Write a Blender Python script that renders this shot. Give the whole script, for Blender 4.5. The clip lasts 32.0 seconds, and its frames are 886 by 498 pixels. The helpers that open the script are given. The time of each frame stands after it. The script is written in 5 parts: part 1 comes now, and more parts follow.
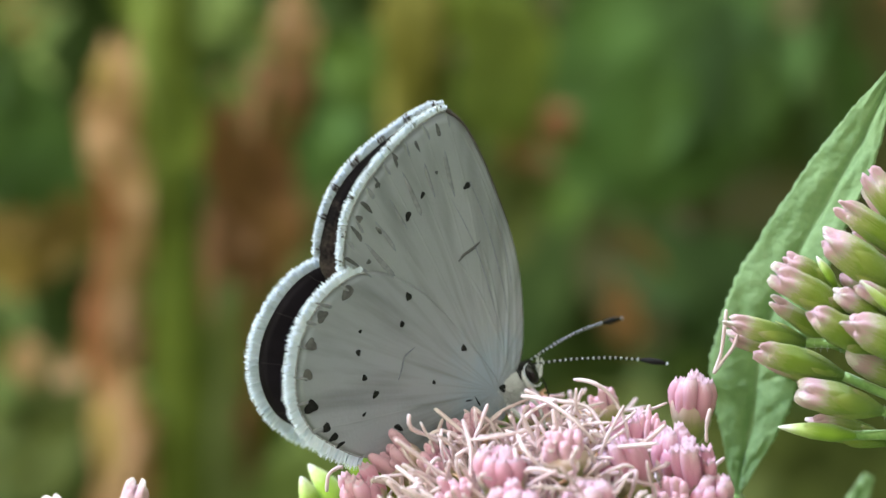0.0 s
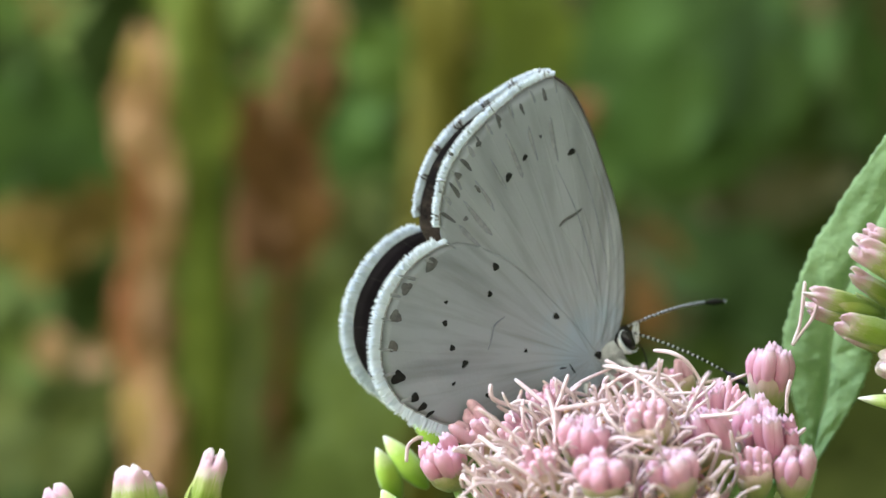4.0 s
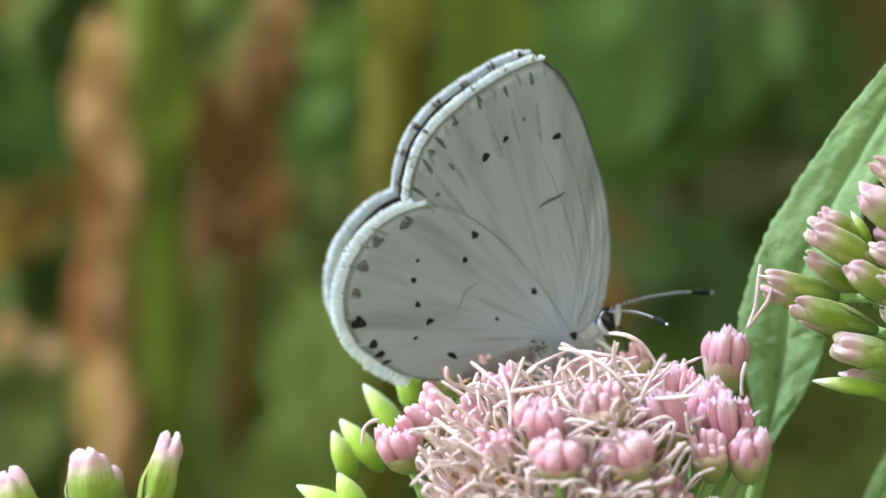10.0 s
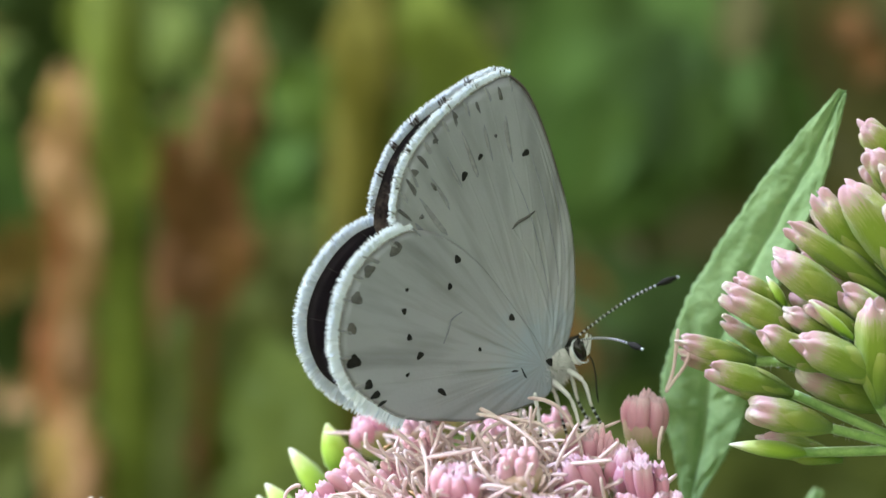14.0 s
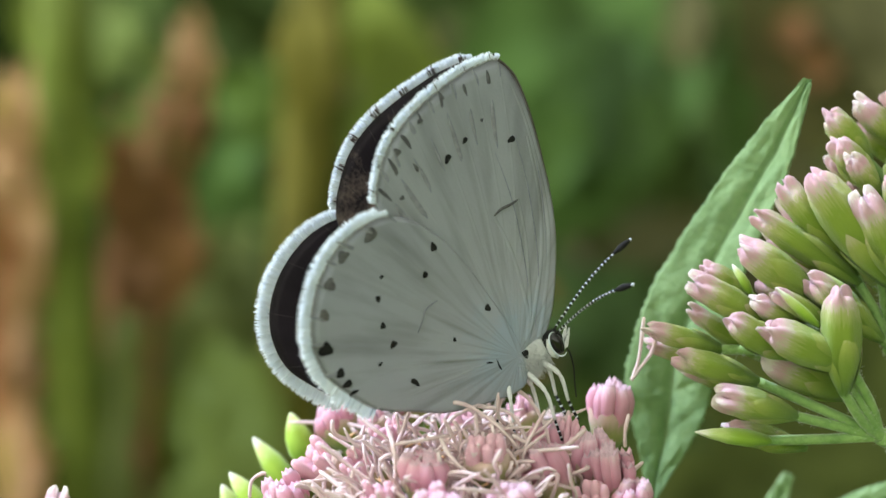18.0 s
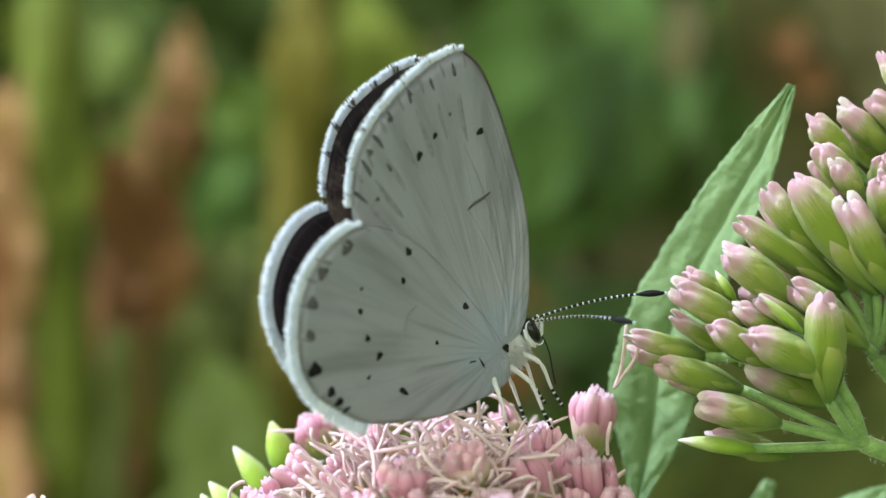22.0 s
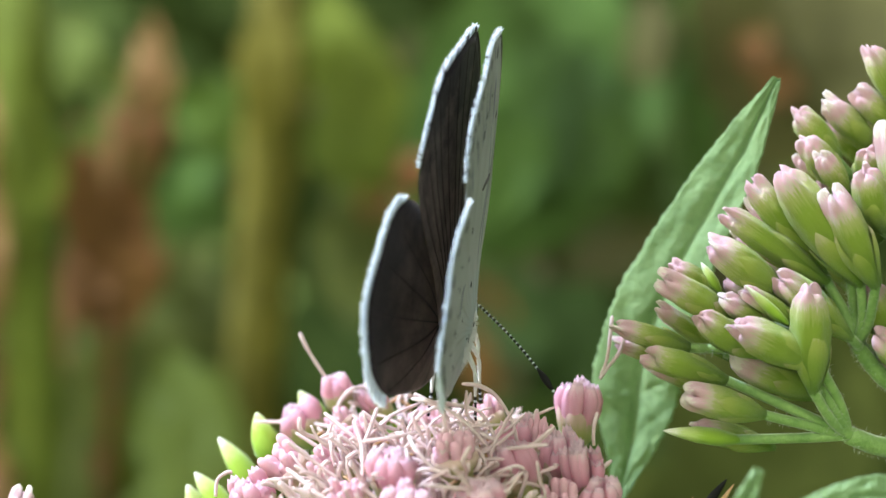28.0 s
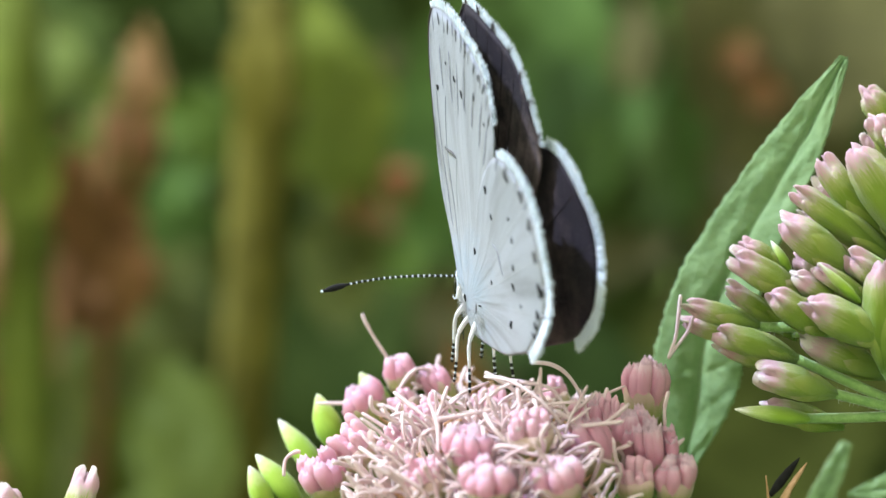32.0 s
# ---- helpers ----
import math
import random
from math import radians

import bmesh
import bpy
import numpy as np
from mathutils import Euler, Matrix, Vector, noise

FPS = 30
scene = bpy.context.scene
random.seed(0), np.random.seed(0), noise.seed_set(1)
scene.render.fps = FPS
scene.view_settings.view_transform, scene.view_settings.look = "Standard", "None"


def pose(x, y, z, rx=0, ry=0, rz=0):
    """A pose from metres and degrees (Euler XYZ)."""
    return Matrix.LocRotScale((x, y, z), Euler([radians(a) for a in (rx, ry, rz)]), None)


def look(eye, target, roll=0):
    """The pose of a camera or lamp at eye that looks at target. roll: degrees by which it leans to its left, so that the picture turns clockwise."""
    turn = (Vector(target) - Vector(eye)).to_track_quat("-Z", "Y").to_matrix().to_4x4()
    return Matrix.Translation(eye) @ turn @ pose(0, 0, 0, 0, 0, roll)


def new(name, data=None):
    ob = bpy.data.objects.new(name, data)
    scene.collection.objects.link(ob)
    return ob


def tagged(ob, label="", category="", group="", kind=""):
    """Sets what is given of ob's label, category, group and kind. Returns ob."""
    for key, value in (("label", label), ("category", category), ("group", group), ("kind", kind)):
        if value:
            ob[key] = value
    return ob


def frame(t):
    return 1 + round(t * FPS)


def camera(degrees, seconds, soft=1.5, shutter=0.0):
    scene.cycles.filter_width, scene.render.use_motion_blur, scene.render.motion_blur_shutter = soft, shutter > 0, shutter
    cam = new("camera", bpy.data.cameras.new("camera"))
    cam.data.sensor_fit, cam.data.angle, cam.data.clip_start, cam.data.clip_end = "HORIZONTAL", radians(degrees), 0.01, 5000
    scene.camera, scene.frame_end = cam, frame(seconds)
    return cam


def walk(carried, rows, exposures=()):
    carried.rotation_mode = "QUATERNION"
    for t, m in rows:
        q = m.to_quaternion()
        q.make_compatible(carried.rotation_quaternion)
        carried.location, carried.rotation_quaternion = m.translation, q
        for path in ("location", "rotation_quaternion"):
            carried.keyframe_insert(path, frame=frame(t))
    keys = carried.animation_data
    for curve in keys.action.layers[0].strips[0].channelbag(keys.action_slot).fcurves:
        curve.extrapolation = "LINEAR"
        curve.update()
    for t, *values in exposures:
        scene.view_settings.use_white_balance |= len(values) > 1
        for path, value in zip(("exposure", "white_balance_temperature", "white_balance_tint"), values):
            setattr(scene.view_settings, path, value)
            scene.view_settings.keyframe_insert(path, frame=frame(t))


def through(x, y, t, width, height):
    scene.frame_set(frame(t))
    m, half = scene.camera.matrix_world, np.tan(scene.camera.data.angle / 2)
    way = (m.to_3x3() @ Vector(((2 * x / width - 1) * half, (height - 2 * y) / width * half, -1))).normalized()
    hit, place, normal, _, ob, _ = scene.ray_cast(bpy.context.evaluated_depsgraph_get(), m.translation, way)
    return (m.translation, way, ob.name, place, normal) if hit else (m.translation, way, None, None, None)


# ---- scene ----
cam = camera(20, 32.0, 1.5)
PATH = [
    (0.0, look((0.00000, -0.13155, 0.92337), (-0.00000, 0.00629, 0.89888), -0.08)),
    (0.5, look((0.00193, -0.13142, 0.92160), (0.00191, 0.00643, 0.89720), -0.08)),
    (1.0, look((0.00240, -0.13146, 0.92320), (0.00242, 0.00640, 0.89879), -0.06)),
    (1.5, look((-0.00149, -0.13167, 0.92306), (-0.00150, 0.00617, 0.89856), -0.04)),
    (2.0, look((-0.00457, -0.13167, 0.92465), (-0.00456, 0.00617, 0.90014), -0.00)),
    (2.5, look((-0.00146, -0.13186, 0.92357), (-0.00143, 0.00597, 0.89898), 0.04)),
    (3.0, look((-0.00230, -0.13195, 0.92362), (-0.00228, 0.00586, 0.89898), 0.08)),
    (3.5, look((-0.00479, -0.13250, 0.92242), (-0.00476, 0.00530, 0.89771), 0.09)),
    (4.0, look((-0.00437, -0.13208, 0.92201), (-0.00433, 0.00574, 0.89738), 0.08)),
    (4.5, look((0.00077, -0.13176, 0.92086), (0.00084, 0.00607, 0.89629), 0.05)),
    (6.5, look((-0.00162, -0.13210, 0.92300), (-0.00058, 0.00565, 0.89800), 0.09)),
    (7.0, look((0.00103, -0.13229, 0.92253), (0.00229, 0.00543, 0.89738), 0.09)),
    (7.5, look((-0.00247, -0.13219, 0.92237), (-0.00108, 0.00551, 0.89713), 0.12)),
    (8.0, look((-0.00519, -0.13211, 0.92264), (-0.00366, 0.00557, 0.89730), 0.15)),
    (8.5, look((-0.00229, -0.13197, 0.92343), (-0.00055, 0.00573, 0.89823), 0.18)),
    (9.0, look((-0.00192, -0.13204, 0.92422), (0.00000, 0.00565, 0.89894), 0.24)),
    (9.5, look((-0.00292, -0.13177, 0.92498), (-0.00081, 0.00593, 0.89978), 0.29)),
    (10.0, look((-0.00422, -0.13226, 0.92157), (-0.00189, 0.00545, 0.89648), 0.31)),
    (10.5, look((-0.00199, -0.13190, 0.92350), (0.00037, 0.00585, 0.89864), 0.29)),
    (11.0, look((-0.00111, -0.13221, 0.92493), (0.00128, 0.00561, 0.90043), 0.25)),
    (11.5, look((-0.00262, -0.13276, 0.92426), (-0.00022, 0.00510, 0.89999), 0.22)),
    (12.0, look((-0.00213, -0.13307, 0.92438), (0.00026, 0.00486, 0.90050), 0.18)),
    (12.5, look((0.00015, -0.13372, 0.92409), (0.00252, 0.00427, 0.90055), 0.13)),
    (13.0, look((0.00097, -0.13433, 0.92205), (0.00344, 0.00369, 0.89876), 0.09)),
    (13.5, look((-0.00014, -0.13347, 0.92275), (0.00245, 0.00462, 0.89987), 0.06)),
    (15.5, look((-0.00092, -0.13356, 0.92324), (0.00466, 0.00452, 0.90080), 0.30)),
    (16.0, look((-0.00082, -0.13364, 0.92176), (0.00514, 0.00446, 0.89958), 0.31)),
    (16.5, look((-0.00254, -0.13375, 0.92346), (0.00342, 0.00432, 0.90112), 0.33)),
    (17.0, look((-0.00155, -0.13353, 0.92423), (0.00447, 0.00455, 0.90194), 0.35)),
    (17.5, look((-0.00137, -0.13432, 0.92187), (0.00482, 0.00376, 0.89961), 0.38)),
    (18.0, look((-0.00211, -0.13351, 0.92177), (0.00437, 0.00458, 0.89968), 0.41)),
    (18.5, look((-0.00276, -0.13358, 0.92345), (0.00339, 0.00450, 0.90119), 0.37)),
    (19.0, look((-0.00473, -0.13343, 0.92466), (0.00137, 0.00467, 0.90250), 0.38)),
    (19.5, look((-0.00677, -0.13333, 0.92392), (-0.00083, 0.00480, 0.90194), 0.38)),
    (20.0, look((-0.00553, -0.13334, 0.92566), (0.00056, 0.00484, 0.90396), 0.39)),
    (20.5, look((-0.00667, -0.13325, 0.92704), (-0.00057, 0.00498, 0.90571), 0.41)),
    (21.0, look((-0.00526, -0.13365, 0.92357), (0.00096, 0.00460, 0.90241), 0.42)),
    (21.5, look((-0.00305, -0.13338, 0.92218), (0.00332, 0.00487, 0.90107), 0.42)),
    (22.0, look((-0.00106, -0.13254, 0.92088), (0.00546, 0.00572, 0.89989), 0.40)),
    (22.5, look((0.00069, -0.13274, 0.92298), (0.00746, 0.00546, 0.90165), 0.46)),
    (23.0, look((-0.00006, -0.13241, 0.92399), (0.00691, 0.00578, 0.90261), 0.49)),
    (23.5, look((0.00014, -0.13268, 0.92392), (0.00728, 0.00548, 0.90247), 0.52)),
    (24.0, look((0.00256, -0.13267, 0.92336), (0.00978, 0.00548, 0.90188), 0.54)),
    (24.5, look((0.00033, -0.13300, 0.92326), (0.00771, 0.00515, 0.90181), 0.54)),
    (25.0, look((-0.00155, -0.13313, 0.92447), (0.00590, 0.00502, 0.90302), 0.55)),
    (25.5, look((-0.00088, -0.13376, 0.92154), (0.00669, 0.00440, 0.90020), 0.59)),
    (27.5, look((-0.00346, -0.13277, 0.92124), (0.00520, 0.00541, 0.90044), 0.70)),
    (28.0, look((-0.00268, -0.13303, 0.92023), (0.00620, 0.00514, 0.89949), 0.71)),
    (28.5, look((-0.00254, -0.13297, 0.92051), (0.00659, 0.00519, 0.89983), 0.72)),
    (29.0, look((-0.00373, -0.13297, 0.92132), (0.00565, 0.00519, 0.90076), 0.73)),
    (29.5, look((-0.00427, -0.13314, 0.91994), (0.00537, 0.00503, 0.89956), 0.71)),
    (30.0, look((-0.00276, -0.13332, 0.91962), (0.00723, 0.00486, 0.89941), 0.72)),
    (30.5, look((-0.00329, -0.13349, 0.92041), (0.00713, 0.00468, 0.90034), 0.76)),
    (31.0, look((-0.00545, -0.13345, 0.91986), (0.00540, 0.00472, 0.90005), 0.82)),
    (31.5, look((-0.00937, -0.13226, 0.91908), (0.00175, 0.00591, 0.89945), 0.85)),
    (32.0, look((-0.00898, -0.13208, 0.91772), (0.00261, 0.00606, 0.89818), 0.89)),
]
walk(cam, PATH, [(0.0, 1.62, 6500, 2), (21.0, 1.62, 6500, 2), (28.0, 1.8, 6500, 2), (32.0, 1.68, 6500, 2)])
cam.data.dof.use_dof = True
cam.data.dof.focus_distance = 0.135
cam.data.dof.aperture_fstop = 34.0

# ---- light ----
world = bpy.data.worlds.new("world")
scene.world = world
world.use_nodes = True
sky = world.node_tree.nodes.new("ShaderNodeTexSky")
sky.sky_type, sky.sun_disc = "NISHITA", False
sky.air_density, sky.dust_density, sky.ozone_density = 1.0, 1.5, 0.0
sky.sun_elevation, sky.sun_rotation = radians(52.7), radians(-82)
# a hazy, whitish sky
haze = world.node_tree.nodes.new("ShaderNodeHueSaturation")
haze.inputs["Saturation"].default_value = 0.05
world.node_tree.links.new(sky.outputs[0], haze.inputs["Color"])
milky = world.node_tree.nodes.new("ShaderNodeMix")
milky.data_type, milky.blend_type = "RGBA", "MULTIPLY"
milky.inputs["Factor"].default_value = 1.0
milky.inputs[7].default_value = (1.0, 0.985, 0.87, 1)
world.node_tree.links.new(haze.outputs[0], milky.inputs[6])
world.node_tree.links.new(milky.outputs[2], world.node_tree.nodes["Background"].inputs[0])
world.node_tree.nodes["Background"].inputs[1].default_value = 0.132
sun = new("sun", bpy.data.lights.new("sun", "SUN"))
sun.data.energy, sun.data.angle, sun.data.color = 1.36, radians(0.6), (0.86, 0.94, 1.46)
sun.matrix_world = look((0, 0, 3), Vector((0, 0, 3)) - Vector((-0.60, 0.08, 0.796)))

# ---- helpers ----
MM = 0.001
TILT = radians(10.07)
BASE = Matrix.Translation((0, 0, 0.9)) @ Matrix.Rotation(-TILT, 4, "X")


def V(p):
    """A place given in millimetres along the line of sight, as a place in the world."""
    return BASE @ (Vector(p) * MM)


def part(name, bm, material, parent, label="", smooth=True):
    """Links a bmesh, built in the world's space, as one mesh under a parent."""
    me = bpy.data.meshes.new(name)
    if parent is not None:
        bm.transform(Matrix.Translation(-Vector(ANCHOR.get(parent.name, (0, 0, 0)))))
    bm.to_mesh(me)
    bm.free()
    if smooth:
        me.shade_smooth()
    for m in (material if isinstance(material, (list, tuple)) else (material,)):
        me.materials.append(m)
    ob = new(name, me)
    if parent is not None:
        ob.parent = parent
        ANCHOR[ob.name] = ANCHOR.get(parent.name, (0, 0, 0))
    if label:
        tagged(ob, label)
    return ob


ANCHOR = {}


def thing(name, at, label, category, group="", kind=""):
    """An empty at the thing's base, whose parts are built in the world's space."""
    ob = new(name)
    ob.location = at
    ob.empty_display_size = 0.01
    ANCHOR[ob.name] = tuple(at)
    return tagged(ob, label, category, group, kind)


def piece(name, me, m, parent, label=""):
    """One more object on a mesh that is shared, at the world pose m."""
    ob = new(name, me)
    ob.parent = parent
    ob.matrix_basis = Matrix.Translation(-Vector(ANCHOR.get(parent.name, (0, 0, 0)))) @ m
    if label:
        tagged(ob, label)
    return ob


def mesh_of(bm, name, material, smooth=True):
    me = bpy.data.meshes.new(name)
    bm.to_mesh(me)
    bm.free()
    if smooth:
        me.shade_smooth()
    for m in (material if isinstance(material, (list, tuple)) else (material,)):
        me.materials.append(m)
    return me


def aim(p, q, roll=0.0, size=1.0, fat=None):
    """The pose of a piece built along +z with length 1: from p to q (world)."""
    d = Vector(q) - Vector(p)
    n = d.length
    turn = d.to_track_quat("Z", "Y").to_matrix().to_4x4()
    w = n if fat is None else fat
    return Matrix.Translation(p) @ turn @ Matrix.Rotation(roll, 4, "Z") @ Matrix.Diagonal((w, w, n, 1))


def tube(bm, pts, radii, sides=8, cap=True):
    """A round tube along points, with a radius at each."""
    pts = [Vector(p) for p in pts]
    rings, side = [], None
    for i, p in enumerate(pts):
        d = (pts[min(i + 1, len(pts) - 1)] - pts[max(i - 1, 0)]).normalized()
        if side is None:
            side = d.orthogonal().normalized()
        side = (side - d * side.dot(d)).normalized()
        up = d.cross(side)
        r = radii[i] if isinstance(radii, (list, tuple)) else radii
        rings.append([bm.verts.new(p + (side * math.cos(a) + up * math.sin(a)) * r) for a in (2 * math.pi * k / sides for k in range(sides))])
    for a, b in zip(rings, rings[1:]):
        for k in range(sides):
            bm.faces.new((a[k], a[(k + 1) % sides], b[(k + 1) % sides], b[k]))
    if cap:
        bm.faces.new(rings[0][::-1])
        bm.faces.new(rings[-1])
    return bm


def spline(ctrl, n):
    """n points on a smooth curve through control points."""
    c = [Vector(p) for p in ctrl]
    out = []
    for i in range(n):
        s = i / (n - 1) * (len(c) - 1)
        k = min(int(s), len(c) - 2)
        f = s - k
        p0, p1, p2, p3 = c[max(k - 1, 0)], c[k], c[k + 1], c[min(k + 2, len(c) - 1)]
        out.append(0.5 * (2 * p1 + (p2 - p0) * f + (2 * p0 - 5 * p1 + 4 * p2 - p3) * f * f + (3 * p1 - p0 - 3 * p2 + p3) * f ** 3))
    return out


def lathe(profile, sides, ripple=0.0, lobes=5, crown=0.0):
    """A turned shape along +z; profile: (z, radius). ripple: ribs; crown: teeth at the rim."""
    bm = bmesh.new()
    rings = []
    last = len(profile) - 1
    for i, (z, r) in enumerate(profile):
        ring = []
        for k in range(sides):
            a = 2 * math.pi * k / sides
            w = math.cos(lobes * a)
            rr = r * (1 + ripple * w * (i / last))
            zz = z + (crown * w if i == last else crown * 0.4 * w if i == last - 1 else 0)
            ring.append(bm.verts.new((rr * math.cos(a), rr * math.sin(a), zz)))
        rings.append(ring)
    for a, b in zip(rings, rings[1:]):
        for k in range(sides):
            bm.faces.new((a[k], a[(k + 1) % sides], b[(k + 1) % sides], b[k]))
    bm.faces.new(rings[0][::-1])
    bm.faces.new(rings[-1])
    return bm


# ---- materials ----
def surface(name, low, high, scale, rough=0.6, bump=0.1, fine=6.0, sheen=0.0, through=0.0, spec=0.5, coords="Object", distance=0.0002):
    """Two colours mixed by noise at two scales, with fine relief; through: share of light that passes a thin sheet."""
    m = bpy.data.materials.new(name)
    m.use_nodes = True
    nt = m.node_tree
    bs = nt.nodes["Principled BSDF"]
    co = nt.nodes.new("ShaderNodeTexCoord")
    n1, n2 = nt.nodes.new("ShaderNodeTexNoise"), nt.nodes.new("ShaderNodeTexNoise")
    n1.inputs["Scale"].default_value, n2.inputs["Scale"].default_value = scale, scale * fine
    n1.inputs["Detail"].default_value = n2.inputs["Detail"].default_value = 4
    add = nt.nodes.new("ShaderNodeMath")
    add.operation = "MULTIPLY_ADD"
    add.inputs[1].default_value = 0.45
    ramp = nt.nodes.new("ShaderNodeValToRGB")
    ramp.color_ramp.elements[0].position, ramp.color_ramp.elements[1].position = 0.45, 0.95
    ramp.color_ramp.elements[0].color, ramp.color_ramp.elements[1].color = (*low, 1), (*high, 1)
    bp = nt.nodes.new("ShaderNodeBump")
    bp.inputs["Strength"].default_value, bp.inputs["Distance"].default_value = bump, distance
    for n in (n1, n2):
        nt.links.new(co.outputs[coords], n.inputs["Vector"])
    nt.links.new(n2.outputs["Fac"], add.inputs[0])
    nt.links.new(n1.outputs["Fac"], add.inputs[2])
    nt.links.new(add.outputs[0], ramp.inputs[0])
    nt.links.new(ramp.outputs[0], bs.inputs["Base Color"])
    nt.links.new(n2.outputs["Fac"], bp.inputs["Height"])
    nt.links.new(bp.outputs[0], bs.inputs["Normal"])
    bs.inputs["Roughness"].default_value = rough
    bs.inputs["Specular IOR Level"].default_value = spec
    bs.inputs["Sheen Weight"].default_value = sheen
    if through:
        tr, mx = nt.nodes.new("ShaderNodeBsdfTranslucent"), nt.nodes.new("ShaderNodeMixShader")
        mx.inputs[0].default_value = through
        nt.links.new(ramp.outputs[0], tr.inputs[0])
        nt.links.new(bs.outputs[0], mx.inputs[1])
        nt.links.new(tr.outputs[0], mx.inputs[2])
        nt.links.new(mx.outputs[0], nt.nodes["Material Output"].inputs[0])
    return m


def graded(name, stops, axis="Z", rough=0.55, streak=0.12, scale=9.0, through=0.15, bump=0.2, coords="Generated"):
    """Colours along a piece's own length, from foot to tip, broken up by streaks."""
    m = surface(name, stops[0][1], stops[-1][1], scale, rough, bump, 5.0, 0.25, through, 0.2, coords)
    nt = m.node_tree
    ramp = next(n for n in nt.nodes if n.type == "VALTORGB")
    ramp.color_ramp.interpolation = "EASE"
    els = ramp.color_ramp.elements
    while len(els) < len(stops):
        els.new(0.5)
    for e, (p, c) in zip(els, stops):
        e.position, e.color = p, (*c, 1)
    mp = nt.nodes.new("ShaderNodeMapping")
    mp.inputs["Scale"].default_value = (1.0, 1.0, 0.12)
    tc = next(n for n in nt.nodes if n.type == "TEX_COORD")
    nt.links.new(tc.outputs[coords], mp.inputs["Vector"])
    for n in nt.nodes:
        if n.type == "TEX_NOISE":
            nt.links.new(mp.outputs[0], n.inputs["Vector"])
    sep, co = nt.nodes.new("ShaderNodeSeparateXYZ"), next(n for n in nt.nodes if n.type == "TEX_COORD")
    nt.links.new(co.outputs[coords], sep.inputs[0])
    add = next(n for n in nt.nodes if n.type == "MATH")
    info, jit = nt.nodes.new("ShaderNodeObjectInfo"), nt.nodes.new("ShaderNodeMath")
    jit.operation = "MULTIPLY_ADD"
    jit.inputs[1].default_value = 0.17
    nt.links.new(info.outputs["Random"], jit.inputs[0])
    nt.links.new(sep.outputs[axis], jit.inputs[2])
    off = nt.nodes.new("ShaderNodeMath")
    off.operation = "MULTIPLY_ADD"
    off.inputs[1].default_value = streak * 2
    n1 = add.inputs[2].links[0].from_node
    nt.links.new(n1.outputs["Fac"], off.inputs[0])
    nt.links.new(jit.outputs[0], off.inputs[2])
    sub = nt.nodes.new("ShaderNodeMath")
    sub.operation = "SUBTRACT"
    sub.inputs[1].default_value = streak + 0.08
    nt.links.new(off.outputs[0], sub.inputs[0])
    nt.links.new(sub.outputs[0], ramp.inputs[0])
    return m


GREEN_STEM = surface("green_stem", (0.14, 0.27, 0.06), (0.29, 0.45, 0.13), 900, 0.55, 0.5, 5, 0.4)
LEAF = surface("leaf_green", (0.16, 0.285, 0.105), (0.28, 0.43, 0.185), 260, 0.5, 0.6, 9, 0.2, 0.3)
BUD = graded("bud_skin", [(0.0, (0.13, 0.24, 0.02)), (0.60, (0.27, 0.38, 0.045)), (0.72, (0.42, 0.47, 0.14)), (0.80, (0.62, 0.53, 0.40)), (0.87, (0.70, 0.43, 0.48)), (0.95, (0.74, 0.50, 0.55)), (1.0, (0.82, 0.72, 0.66))], scale=22.0, streak=0.12, bump=0.5)
SCALE = graded("bud_scale", [(0.0, (0.11, 0.22, 0.02)), (0.5, (0.26, 0.375, 0.045)), (0.85, (0.38, 0.45, 0.09)), (1.0, (0.50, 0.48, 0.24))], scale=22.0, streak=0.12, bump=0.5)
BRACT = graded("bract_skin", [(0.0, (0.16, 0.30, 0.02)), (0.55, (0.36, 0.54, 0.06)), (0.82, (0.58, 0.70, 0.24)), (1.0, (0.86, 0.86, 0.72))], scale=12.0)
PETAL = graded("petal_pink", [(0.0, (0.40, 0.38, 0.16)), (0.30, (0.58, 0.42, 0.36)), (0.50, (0.76, 0.38, 0.48)), (0.80, (0.80, 0.44, 0.55)), (1.0, (0.86, 0.64, 0.70))], through=0.35, scale=22.0, bump=0.3, streak=0.16)
LOBE = surface("petal_lobe", (0.68, 0.42, 0.51), (0.80, 0.62, 0.68), 900, 0.5, 0.2, 5, 0.2, 0.35)
KNOB = surface("petal_knob", (0.74, 0.36, 0.46), (0.88, 0.62, 0.68), 1500, 0.5, 0.3, 5, 0.2, 0.25)
CUP = graded("cup_green", [(0.0, (0.18, 0.27, 0.05)), (0.28, (0.36, 0.36, 0.13)), (0.55, (0.58, 0.42, 0.34)), (1.0, (0.70, 0.45, 0.46))], scale=14.0)
STYLE = surface("style_thread", (0.69, 0.50, 0.51), (0.83, 0.71, 0.69), 500, 0.5, 0.2, 4, 0.2, 0.25)
WITHERED = surface("withered_brown", (0.42, 0.22, 0.09), (0.70, 0.46, 0.26), 700, 0.7, 0.3, 4, 0.1, 0.2)
FRINGE = surface("fringe_white", (0.75, 0.81, 0.88), (0.85, 0.90, 0.95), 900, 0.8, 0.2, 4, 0.3, 0.45)
BLACK = surface("black_scales", (0.008, 0.008, 0.008), (0.022, 0.022, 0.021), 900, 0.8, 0.2, 4, spec=0.12)
DUSK = surface("dark_grey_scales", (0.05, 0.047, 0.045), (0.12, 0.115, 0.11), 1800, 0.7, 0.2, 4)
